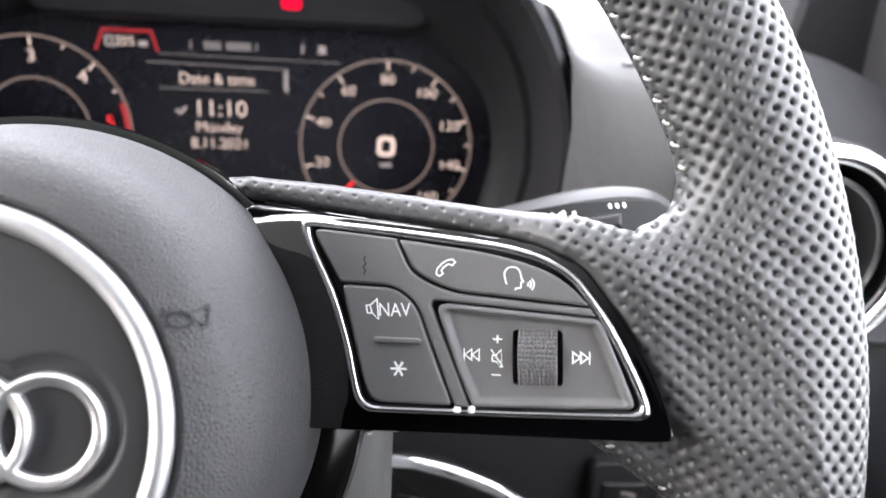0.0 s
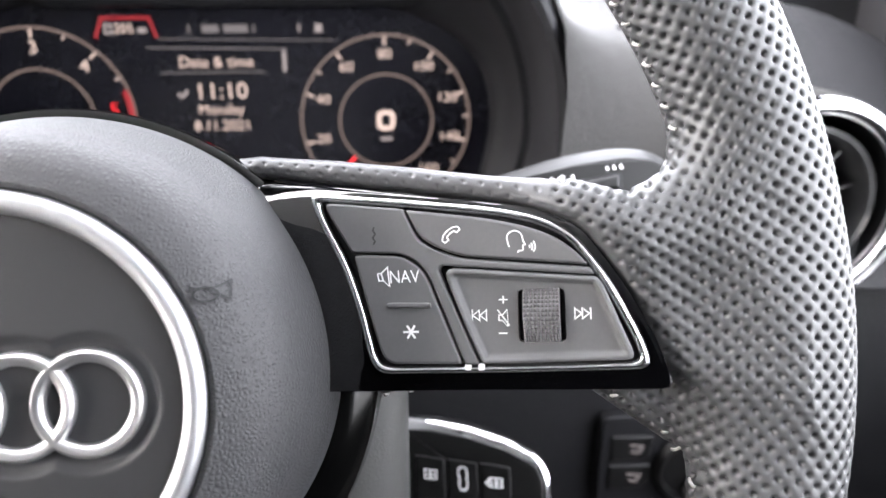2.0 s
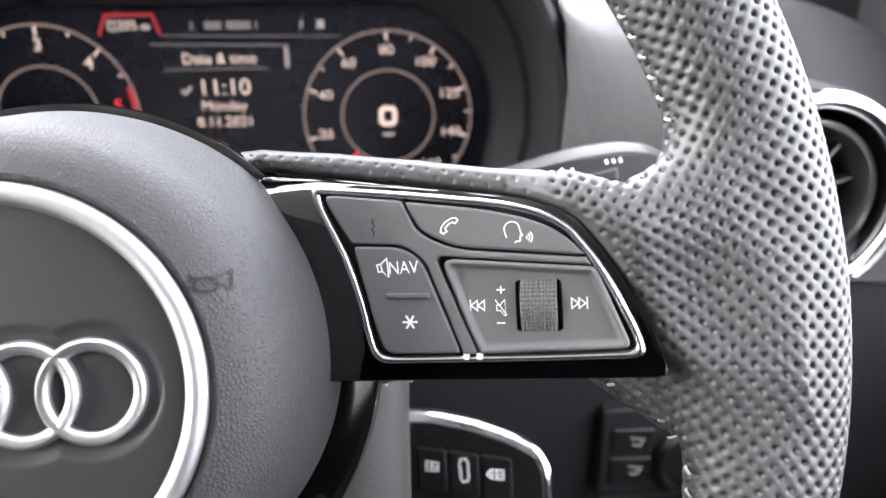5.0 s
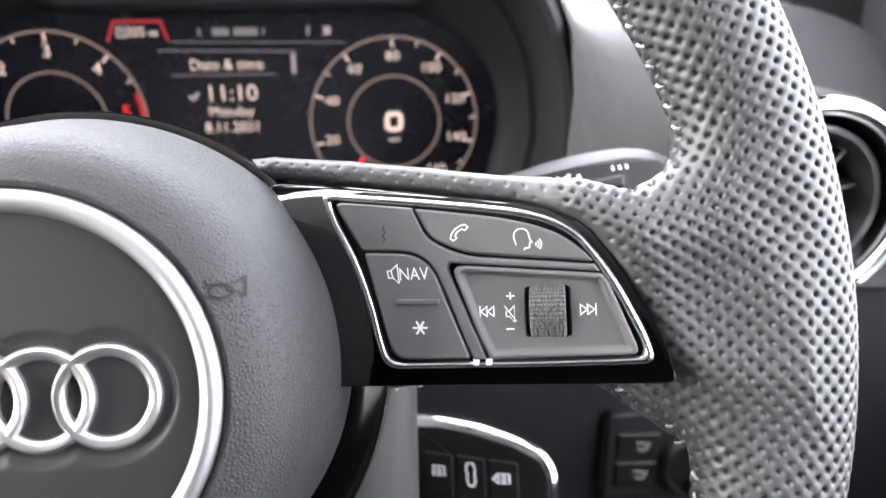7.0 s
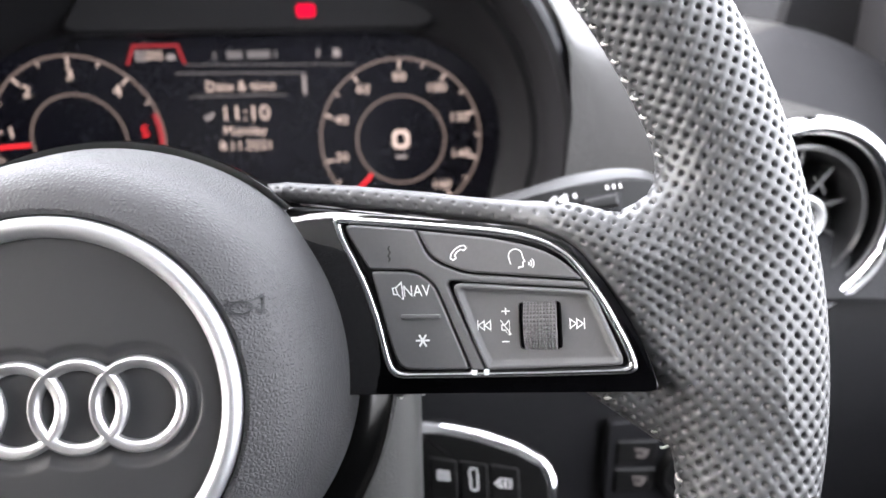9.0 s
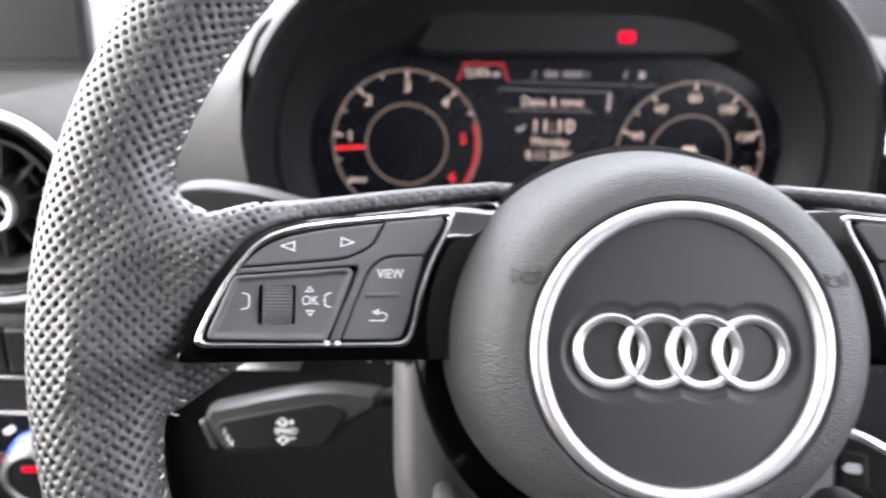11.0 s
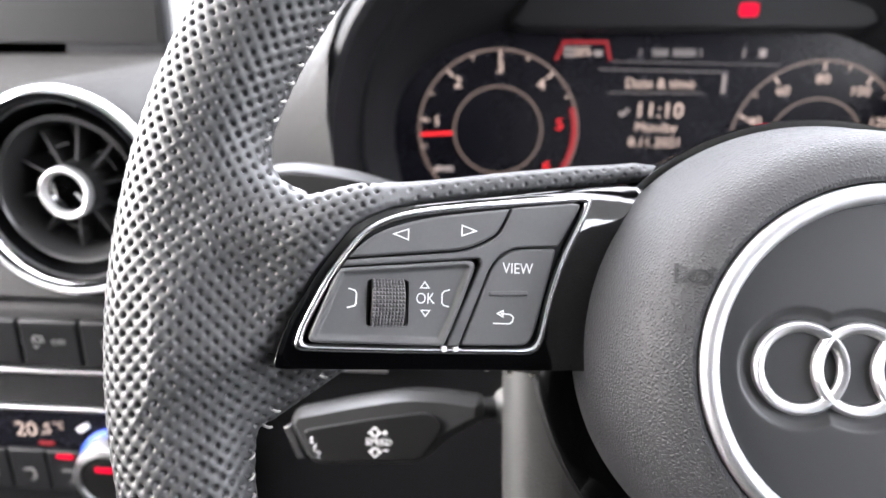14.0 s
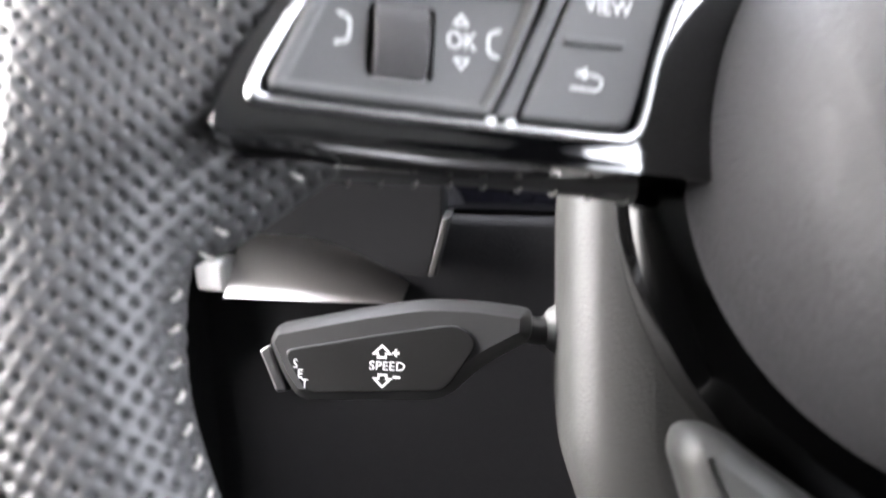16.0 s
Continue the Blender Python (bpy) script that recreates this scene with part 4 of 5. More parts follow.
# the two upper stalks
for side, name, label in ((1, "wiper_stalk", "dark grey wiper stalk with thumb switch and white markings"), (-1, "indicator_stalk", "dark grey indicator stalk with pale top edge")):
    st = thing(name, WHEEL, (side * 0.088, 0.11, 0.035), label, "control stalk")
    m = lambda pts: [(side * x, z) for x, z in pts]
    out = shape(m([(0.084, 0.0400), (0.084, 0.0500), (0.1120, 0.0505), (0.1290, 0.0540), (0.1499, 0.0600), (0.1710, 0.0624), (0.1825, 0.0614), (0.1900, 0.0575), (0.1925, 0.0510), (0.1830, 0.0450), (0.1650, 0.0400), (0.122, 0.0370)]),
                [0.002, 0.002, 0.006, 0.01, 0.01, 0.008, 0.006, 0.006, 0.006, 0.006, 0.006, 0.004])
    part("stalk_body", loft(bmesh.new(), out, facing(0.0815), [(0.004, -0.026), (0.0008, -0.020), (0, -0.014), (0.0, -0.0095), (0.0005, -0.0078), (0.0036, -0.0028), (0.0046, -0.0014)], True, True), STALKTOP, st)
    face = shape(m([(0.1250, 0.0494), (0.1351, 0.0521), (0.1497, 0.0550), (0.1665, 0.0564), (0.1815, 0.0566), (0.1870, 0.0530), (0.1870, 0.0490), (0.1800, 0.0460), (0.1640, 0.0420), (0.1230, 0.0390)]), 0.003)
    panel = part("stalk_face", slab(face, facing(0.0832), 0.0002, 0.0010, 0.0004), STALKFACE, st)
    if side > 0:
        at = facing(0.0832)
        bm = slab(shape([(0.1525, 0.0500), (0.1695, 0.0524), (0.1700, 0.0446), (0.1520, 0.0430)], 0.0012), at, 0.0008, 0.0016, 0.0004)
        part("switch_well", bm, HOOD, panel)
        bm = slab(shape([(0.1545, 0.0492), (0.1678, 0.0516), (0.1680, 0.0464), (0.1545, 0.0448)], 0.001), at, 0.0012, 0.0045, 0.0016)
        part("thumb_switch", bm, STALKFACE, panel)
        bm = bmesh.new()
        for k in range(3):
            ribbon(bm, [(0.1640 + k * 0.0026, 0.0548 + k * 0.0002), (0.1646 + k * 0.0026, 0.0532 + k * 0.0002)], 0.0010, at, 0.0011)
        ribbon(bm, [(0.1512, 0.0520), (0.1517, 0.0504)], 0.0012, at, 0.0011)
        part("interval_marks", bm, MARK, panel, smooth=False)
        bm = bmesh.new()
        for a, b in ((0.1418, 0.0490), (0.1432, 0.0500), (0.1472, 0.0508), (0.1476, 0.0494), (0.1460, 0.0500)):
            ribbon(bm, [(a - 0.0008, b - 0.0010), (a + 0.0008, b + 0.0010)], 0.0015, at, 0.0011 + (a - 0.136) * 0.01)
        part("wiper_symbol", bm, MARK, panel, smooth=False)

# key in the lock at the side of the column
key = thing("car_key", WHEEL, (0.088, 0.130, -0.066), "folding car key with chrome edge and three black buttons", "key")


def key_at(a, b, h):
    return Vector((a, 0.1200 - 0.32 * (a - 0.1115) - h, b))


out = shape([(0.0840, -0.0415), (0.1000, -0.0415), (0.1150, -0.0445), (0.1310, -0.0500), (0.1430, -0.0565), (0.1468, -0.0650), (0.1468, -0.0870), (0.1380, -0.0960), (0.0900, -0.0960), (0.0840, -0.0880)],
              [0.002, 0.004, 0.006, 0.006, 0.006, 0.006, 0.006, 0.006, 0.006, 0.006])
bm = loft(bmesh.new(), out, key_at, [(0.002, -0.014), (0.0, -0.009), (0, -0.004), (0.0012, -0.0006), (0.0030, 0.0008), (0.0050, 0.0010)], False)
part("chrome_edge", bm, CHROME, key, "chrome edge of the key")
face = out(0.0048)
part("key_face", slab(face, key_at, 0.0, 0.0014, 0.0006), STALKFACE, key)
for k in range(3):
    cx, cz = 0.0988 + k * 0.01275, -0.0641 - k * 0.0014
    b = part("key_button", slab(shape([(cx - 0.0058, cz + 0.0078), (cx + 0.0058, cz + 0.0062), (cx + 0.0058, cz - 0.0110), (cx - 0.0058, cz - 0.0098)], 0.0012), key_at, 0.0010, 0.0024, 0.0006), STALKFACE, key)
    bm = bmesh.new()
    if k == 1:
        ribbon(bm, [(cx - 0.0012, cz + 0.0046), (cx + 0.0010, cz + 0.0046), (cx + 0.0018, cz + 0.0020), (cx + 0.0014, cz), (cx + 0.0019, cz - 0.0026), (cx + 0.0010, cz - 0.0046), (cx - 0.0008, cz - 0.0046),
                    (cx - 0.0016, cz - 0.0024), (cx - 0.0012, cz), (cx - 0.0020, cz + 0.0022)], 0.0006, key_at, 0.0026, closed=True)
    else:
        ribbon(bm, [(cx - 0.0022, cz + 0.0020), (cx + 0.0024, cz + 0.0016), (cx + 0.0024, cz - 0.0018), (cx - 0.0022, cz - 0.0016)], 0.0006, key_at, 0.0026, closed=True)
        ribbon(bm, [(cx, cz + 0.0018), (cx, cz - 0.0018)], 0.0006, key_at, 0.0027)
        ribbon(bm, [(cx - 0.0022, cz), (cx + 0.0024, cz)], 0.0005, key_at, 0.0028)
        if k == 2:
            ribbon(bm, [(cx - 0.0022, cz + 0.0018), (cx - 0.0040, cz), (cx - 0.0022, cz - 0.0016)], 0.0006, key_at, 0.0026)
    part("button_symbol", bm, MARK, b, smooth=False)
bm = tube(bmesh.new(), [(0.141, 0.107, -0.079), (0.1425, 0.106, -0.084), (0.1425, 0.1062, -0.092)], 0.0030, 16)
part("release_button", bm, CHROME, key)
bm = tube(bmesh.new(), [(0.0840, 0.1310, -0.0700), (0.0870, 0.1310, -0.0700)], 0.010, 24)
part("key_blade_head", bm, HOOD, key)

# ---------------------------------------------------------------- dashboard
dash = thing("dashboard", DASH, (-0.27, 0.40, -0.30), "soft grey dashboard with dark lower panels", "dashboard")
PROFILE = [(0.74, 0.098), (0.62, 0.084), (0.50, 0.069), (0.40, 0.0585), (0.32, 0.0535), (0.28, 0.0515), (0.26, 0.0493), (0.25, 0.0480), (0.24, 0.0455), (0.231, 0.0425), (0.222, 0.0390), (0.196, 0.0250), (0.172, 0.0080),
           (0.152, -0.0100), (0.138, -0.0260), (0.129, -0.0380), (0.1245, -0.0450), (0.1250, -0.0475)]
xs = [-0.95 + 1.36 * i / 90 for i in range(91)]


CREST = [(0.12, -0.046), (0.152, -0.0100), (0.172, 0.0100), (0.196, 0.0340), (0.222, 0.0600), (0.231, 0.0670), (0.24, 0.0722), (0.25, 0.0745), (0.26, 0.0755), (0.32, 0.0765), (0.50, 0.078), (0.74, 0.085)]


def crest(x, y, z):
    """The raised brow of the pad towards the door."""
    k = min(1, max(0, (x - 0.25) / 0.06))
    return (np.interp(y, [c[0] for c in CREST], [c[1] for c in CREST]) - z) * k * k * (3 - 2 * k) if y > 0.14 else 0.0


def pad(x0, x1, rows, inner):
    """A stretch of the padded top; inner says at which end it curves in under the cluster."""
    out = []
    for y, z in rows:
        tuck = 0.5 * max(0, 0.020 - z) ** 1.2 * 1.6 if y < 0.21 else 0.0
        a, b = (x0, x1 + tuck) if inner > 0 else (x0 - tuck, x1) if inner < 0 else (x0, x1)
        lift = max(0.0, min(1.0, (y - 0.130) / 0.07)) * (1 if y < 0.30 else max(0, (0.45 - y) / 0.15)) * (inner != 0)
        out.append([(x, y, z + crest(x, y, z) + lift * 0.045 * math.exp(-max(0, (-0.1775 - x) if inner > 0 else (x - 0.1715)) / 0.016) - (2.6 * max(0, x - 0.27) ** 2 + max(0, -0.75 - x) ** 2) * (1 if z > -0.02 else 0.4)) for x in np.linspace(a, b, max(8, int((x1 - x0) / 0.012)))])
    return np.array(out)


for x0, x1, inner in ((-0.95, -0.1800, 1), (0.1740, 0.41, -1)):
    mesh_part("upper_pad", grid_mesh("upper_pad", pad(x0, x1, PROFILE[:14], inner)), DASHPAD, dash, "grey soft upper pad")
    mesh_part("pad_edge", grid_mesh("pad_edge", pad(x0, x1, PROFILE[13:], inner)), DARKPAD, dash)
# Dark sheet just proud of the grey pad: the brow's shade as colour.
mesh_part("brow_shade", grid_mesh("brow_shade", pad(0.238, 0.412, PROFILE[8:14], 0) + np.array([0, -0.002, 0.002])), DARKPAD, dash, "pad face beside the door, its shade put into the colour")
mesh_part("upper_pad", grid_mesh("upper_pad", pad(-0.1835, 0.1775, PROFILE[:5], 0)), DASHPAD, dash, "grey soft upper pad")
shelf = np.array([[(x, y, z) for x in np.linspace(-0.19, 0.185, 20)] for y, z in ((0.270, -0.070), (0.22, -0.066), (0.16, -0.055), (0.147, -0.048), (0.1455, -0.046))])
mesh_part("cluster_shelf", grid_mesh("cluster_shelf", shelf), DARKPAD, dash)
lower = [(0.1290, -0.0470), (0.1240, -0.0490), (0.1220, -0.0520), (0.1225, -0.0800), (0.1230, -0.1300), (0.1240, -0.1800), (0.140, -0.240), (0.20, -0.330), (0.34, -0.40)]
pts = np.array([[(x, y + (0.020 if x > -0.226 else 0.0), z) for x in xs] for y, z in lower])
mesh_part("lower_panel", grid_mesh("lower_panel", pts), DARKPAD, dash, "dark grained lower panel")
# demister slots in the top pad
for k in range(9):
    x = 0.235 + k * 0.0135
    bm = slab([(x, 0.300), (x + 0.0070, 0.300), (x + 0.0150, 0.318), (x + 0.0080, 0.318)], lambda a, b, h: Vector((a, b, 0.0545 + h + crest(a, b, 0.0535) - 2.6 * max(0, a - 0.27) ** 2)), -0.004, 0.0008, 0.0002)
    part("demister_slot", bm, HOOD, dash, smooth=False)

# knee panel trim left of the column
panel = shape([(-0.2300, -0.0120), (-0.1265, -0.0120), (-0.1265, -0.0450), (-0.1318, -0.0665), (-0.1440, -0.0655), (-0.1560, -0.0590), (-0.1720, -0.0530), (-0.2300, -0.0515)],
              [0.002, 0.002, 0.002, 0.002, 0.008, 0.012, 0.012, 0.002])
part("knee_panel", slab(panel, facing(0.1225), -0.02, 0.0, 0.001), CONSOLE, dash)
blade = np.array([[(-0.2085 + 0.0670 * u, 0.1420 - 0.020 * v ** 1.4, (-0.0560 - 0.0195 * u ** 2.4) * (1 - v) - 0.0770 * v)
                   for v in np.linspace(0, 1, 14)] for u in np.linspace(0, 1, 30)])
mesh_part("knee_trim", grid_mesh("knee_trim", blade), KNEE, dash)
# Chrome end of the trim; pale paint stands in for its highlight.
bm = slab(shape([(-0.2215, -0.0640), (-0.2090, -0.0645), (-0.2090, -0.0765), (-0.2200, -0.0760)], 0.002), facing(0.128), -0.01, 0.003, 0.002)
part("trim_end", bm, COWL, dash)
# Joint of the knee panel; the light along it is a paler strip.
bm = slab([(-0.1262, -0.0440), (-0.1236, -0.0440), (-0.1288, -0.0655), (-0.1314, -0.0655)], facing(0.1230), -0.01, 0.003, 0.0008)
part("seam_strip", bm, SHROUD, dash)


def air_vent(x, y, z, label):
    """A round jet vent: chrome ring, dark throat, cup with ten vanes and a ringed hub."""
    v = thing("air_vent", DASH, (x, y + 0.06, z), label, "air vent", group="round dashboard vents")
    at = lambda a, b, h: Vector((x + a, y - h, z + b))
    part("pod", lathe(bmesh.new(), at, [(0.0475, -0.14), (0.0485, -0.02), (0.0485, -0.004), (0.0478, -0.001)], 72), DASHPAD, v)
    part("chrome_ring", lathe(bmesh.new(), at, [(0.0478, -0.002), (0.0474, 0.0015), (0.0460, 0.0035), (0.0440, 0.0042), (0.0420, 0.0036), (0.0408, 0.0018), (0.0405, -0.002)], 96), CHROME, v,
         "bright chrome outer ring")
    bm = bmesh.new()
    for k in range(120):
        a = radians(198 + 144 * k / 120)
        r0, r1 = 0.0440, 0.0476
        for j in range(3):
            r = r0 + (r1 - r0) * (j + 0.5) / 3
            c, s_ = math.cos(a + (0.009 if j % 2 else 0)), math.sin(a + (0.009 if j % 2 else 0))
            p = at(r * c, r * s_, 0.0042 - (0.0016 if j == 2 else 0.0))
            t = Vector((-s_, 0, c)) * 0.0008
            n_ = Vector((c, 0, s_)) * 0.0005
            q = [bm.verts.new(p + t), bm.verts.new(p + n_), bm.verts.new(p - t), bm.verts.new(p - n_)]
            top = bm.verts.new(p + Vector((0, -0.0005, 0)))
            for i in range(4):
                bm.faces.new((q[i], q[(i + 1) % 4], top))
    part("knurled_edge", bm, SATIN, v, smooth=False)
    part("throat", lathe(bmesh.new(), at, [(0.0406, 0.0010), (0.0400, -0.004), (0.0385, -0.012), (0.0380, -0.030)], 72), HOOD, v)
    part("inner_ring", lathe(bmesh.new(), at, [(0.0398, -0.0012), (0.0402, 0.0003), (0.0406, 0.0003)], 72), SATIN, v)
    part("cup", lathe(bmesh.new(), at, [(0.0335, -0.020), (0.0340, -0.006), (0.0335, -0.0035), (0.0320, -0.0035), (0.0300, -0.008), (0.0285, -0.020), (0.0280, -0.035), (0.004, -0.040)], 72), VENT, v)
    part("cup_edge", lathe(bmesh.new(), at, [(0.0342, -0.0060), (0.0341, -0.0030), (0.0334, -0.0026), (0.0328, -0.0034)], 72), STALK, v)
    for k in range(10):
        a = math.tau * (k + 0.3) / 10
        c, s_ = math.cos(a), math.sin(a)
        bm = bmesh.new()
        w = 0.0007
        ps = [at(r * c - t * s_, r * s_ + t * c, h) for r, h in ((0.0105, -0.010), (0.0290, -0.012), (0.0285, -0.030), (0.0105, -0.030)) for t in (-w, w)]
        q = [bm.verts.new(p) for p in ps]
        for f in ((0, 2, 3, 1), (2, 4, 5, 3), (4, 6, 7, 5), (6, 0, 1, 7), (0, 6, 4, 2), (1, 3, 5, 7)):
            bm.faces.new([q[i] for i in f])
        part("vane", bm, VENT, v, smooth=False)
    for k in range(5):
        a = 360 * (k + 0.3) / 5
        bm = lathe(bmesh.new(), at, [(0.0195, -0.014), (0.0195, -0.0125), (0.0205, -0.0125), (0.0205, -0.014)], 8, a + 2, a + 34)
        part("vane_bridge", bm, VENT, v, smooth=False)
    part("hub", lathe(bmesh.new(), at, [(0.0130, -0.030), (0.0125, -0.006), (0.0118, -0.002)], 48), VENT, v)
    part("hub_ring", lathe(bmesh.new(), at, [(0.0120, -0.003), (0.0118, 0.0006), (0.0108, 0.0016), (0.0096, 0.0012), (0.0088, -0.0010), (0.0086, -0.004)], 56), PEWTER, v, "bright chrome ring on the vent's hub")
    part("hub_cap", lathe(bmesh.new(), at, [(0.0088, -0.002), (0.0070, -0.0045), (0.002, -0.0055)], 40, cap=True), GLOSS, v)
    return v


air_vent(-0.2840, 0.122, 0.0065, "round jet-style air vent with chrome ring beside the console")
air_vent(0.2670, 0.130, -0.0080, "round jet-style air vent with chrome ring beside the door")

# ---------------------------------------------------------------- instrument cluster
cluster = thing("instrument_cluster", DASH, (0, 0.27, -0.06), "digital instrument cluster under a black hood, showing two dials", "instrument cluster")


def arch(a, b, n, drop, steps=72):
    """An arched outline, wide at the foot."""
    pts = []
    for i in range(steps + 1):
        t = math.pi * i / steps
        c, s_ = math.cos(t), math.sin(t)
        pts.append((-0.003 + a * math.copysign(abs(c) ** (2 / n), c), b * abs(s_) ** (2 / n)))
    return [(pts[0][0] - 0.030, -drop), (pts[0][0] - 0.006, -drop * 0.4)] + pts + [(pts[-1][0] + 0.006, -drop * 0.4), (pts[-1][0] + 0.030, -drop)]


SECTIONS = [  # y, half width, height, roundness: the hood's outside, its lip, then inwards to the screen
    (0.50, 0.200, 0.075, 2.4), (0.36, 0.196, 0.116, 2.4), (0.27, 0.192, 0.140, 2.4), (0.212, 0.188, 0.148, 2.4), (0.203, 0.1855, 0.1470, 2.4), (0.200, 0.1820, 0.1445, 2.4),
    (0.2015, 0.1780, 0.1415, 2.4), (0.220, 0.1735, 0.1360, 2.4), (0.238, 0.1720, 0.1300, 2.4), (0.2385, 0.1680, 0.1200, 2.5), (0.250, 0.1640, 0.1060, 2.6), (0.258, 0.1590, 0.0910, 2.7),
    (0.262, 0.1560, 0.0800, 2.8), (0.2675, 0.1545, 0.0765, 2.8)]
skin = np.array([[(x, y, z) for x, z in arch(a, b, n, 0.075)] for y, a, b, n in SECTIONS])
mesh_part("hood_outside", grid_mesh("hood_outside", skin[:4]), DASHPAD, cluster, "soft grey outside of the hood")
mesh_part("hood", grid_mesh("hood", skin[3:]), HOOD, cluster, "matt black inside of the hood")
at = facing(0.2690)
screen = part("screen", slab(shape([(-0.160, -0.075), (0.158, -0.075), (0.158, 0.079), (-0.160, 0.079)], 0.01), at, -0.004, 0.0, 0.0005), GLASS, cluster, "black display glass")
# brow above the screen with the warning lamp
bm = loft(bmesh.new(), shape([(-0.076, 0.0980), (0.100, 0.0980), (0.116, 0.0740), (0.104, 0.0690), (-0.082, 0.0690), (-0.092, 0.0740)], 0.006), facing(0.2620), [(0, 0), (0.001, 0.005), (0.004, 0.007)], True)
part("brow", bm, HOOD, cluster)
bm = slab(shape([(0.0360, 0.0850), (0.0465, 0.0850), (0.0465, 0.0778), (0.0360, 0.0778)], 0.0025), facing(0.2555), 0, 0.0008, 0.0003)
part("warning_lamp", bm, WARN, cluster, "lit red warning lamp")


def dial(cx, cz, marks, lit_from, needle, inner_text=None):
    R0, R1 = 0.0480, 0.0265
    n = part("dial_ring", ribbon(bmesh.new(), arc(cx, cz, R0, 228, -48, 90), 0.0013, at, 0.0006), LITRING, screen, smooth=False)
    part("inner_ring", ribbon(bmesh.new(), arc(cx, cz, R1, 0, 356, 90), 0.0012, at, 0.0006, closed=True), LITRING, screen, smooth=False)
    for a, label, long_, red in marks:
        c, s_ = math.cos(radians(a)), math.sin(radians(a))
        if not red:
            bm = ribbon(bmesh.new(), [(cx + (R0 - (0.0055 if long_ else 0.0035)) * c, cz + (R0 - (0.0055 if long_ else 0.0035)) * s_), (cx + (R0 - 0.0008) * c, cz + (R0 - 0.0008) * s_)],
                        0.0011 if long_ else 0.0007, at, 0.0007)
            part("tick", bm, LIT, screen, smooth=False)
    for a, label, long_, red in marks:
        c, s_ = math.cos(radians(a)), math.sin(radians(a))
        if label:
            k = R0 - 0.0106
            part("numeral", text(bmesh.new(), label, 0.0095 if len(label) < 2 else 0.0075, cx + k * c, cz + k * s_, at, 0.0007, 1.1), LITRED if red else LIT, screen, smooth=False)
    if lit_from:
        part("red_zone", ribbon(bmesh.new(), arc(cx, cz, R0 - 0.0018, lit_from, -48, 24), 0.0030, at, 0.0008), LITDARKRED, screen, smooth=False)
    c, s_ = math.cos(radians(needle)), math.sin(radians(needle))
    part("needle", ribbon(bmesh.new(), [(cx + (R1 + 0.001) * c, cz + (R1 + 0.001) * s_), (cx + (R0 - 0.001) * c, cz + (R0 - 0.001) * s_)], 0.0018, at, 0.0010), LITRED, screen, smooth=False)


# rev counter: 1 at the left, 3 on top, red from 5
REV = []
for k in range(0, 13):
    v = k / 2
    a = 89 + (3 - v) * 41.5
    REV.append((a, str(int(v)) if v == int(v) and 1 <= v <= 6 else "", v == int(v), v >= 5))
dial(-0.0943, 0.0111, REV, 18, 183.5)
# speedometer: 20 to 160 in twenties, 80 on top
SPEEDO = []
for k in range(1, 17):
    v = k * 10
    a = 90 + (80 - v) * 1.75
    SPEEDO.append((a, str(v) if v % 20 == 0 else "", v % 20 == 0, v in (30, 70)))
SPEEDO = [(a, "" if r else t, l_, r) for a, t, l_, r in SPEEDO]
dial(0.0917, 0.0057, SPEEDO, None, 228)
part("speed_figure", ribbon(bmesh.new(), rounded([(0.0876, 0.0106), (0.0954, 0.0106), (0.0954, 0.0016), (0.0876, 0.0016)], 0.0024, 4), 0.0026, at, 0.0007, closed=True), LIT, screen, smooth=False)
part("unit_mark", ribbon(bmesh.new(), [(0.0882, -0.0046), (0.0948, -0.0046)], 0.0020, at, 0.0007), LITDIM, screen, "illegible unit mark as a bar", smooth=False)
part("date_heading", text(bmesh.new(), "Date & time", 0.0085, 0.000, 0.0398, at, 0.0007, 0.95), LIT, screen, smooth=False)
part("clock_display", text(bmesh.new(), "11:10", 0.0125, 0.0010, 0.0240, at, 0.0007, 1.05), LIT, screen, smooth=False)
part("weekday", text(bmesh.new(), "Monday", 0.0078, 0.000, 0.0140, at, 0.0007), LIT, screen, smooth=False)
part("date_display", text(bmesh.new(), "8.11.2021", 0.0080, 0.000, 0.0050, at, 0.0007), LIT, screen, smooth=False)
part("clock_pointer", ribbon(bmesh.new(), [(-0.0225, 0.0230), (-0.0200, 0.0215), (-0.0170, 0.0250)], 0.0018, at, 0.0007), LITDIM, screen, smooth=False)
part("heading_line", ribbon(bmesh.new(), [(-0.036, 0.0480), (0.038, 0.0466)], 0.0008, at, 0.0007), LITLINE, screen, smooth=False)
part("heading_line", ribbon(bmesh.new(), [(-0.030, 0.0345), (0.026, 0.0345)], 0.0007, at, 0.0007), LITLINE, screen, smooth=False)
part("scroll_bar", ribbon(bmesh.new(), [(0.0365, 0.0455), (0.0365, 0.0345)], 0.0022, at, 0.0007), LITDIM, screen, smooth=False)
part("top_line", ribbon(bmesh.new(), [(-0.029, 0.0525), (0.066, 0.0510)], 0.0006, at, 0.0007), LITLINE, screen, smooth=False)
part("range_tab", ribbon(bmesh.new(), [(-0.0612, 0.0530), (-0.0568, 0.0634), (-0.0325, 0.0634), (-0.0296, 0.0530)], 0.0016, at, 0.0008), LITDARKRED, screen, smooth=False)
part("range_display", text(bmesh.new(), "205", 0.0070, -0.0462, 0.0578, at, 0.0007), LIT, screen, smooth=False)
part("unit_mark", ribbon(bmesh.new(), [(-0.0392, 0.0570), (-0.0345, 0.0570)], 0.0028, at, 0.0007), LITDIM, screen, "illegible unit mark as a bar", smooth=False)
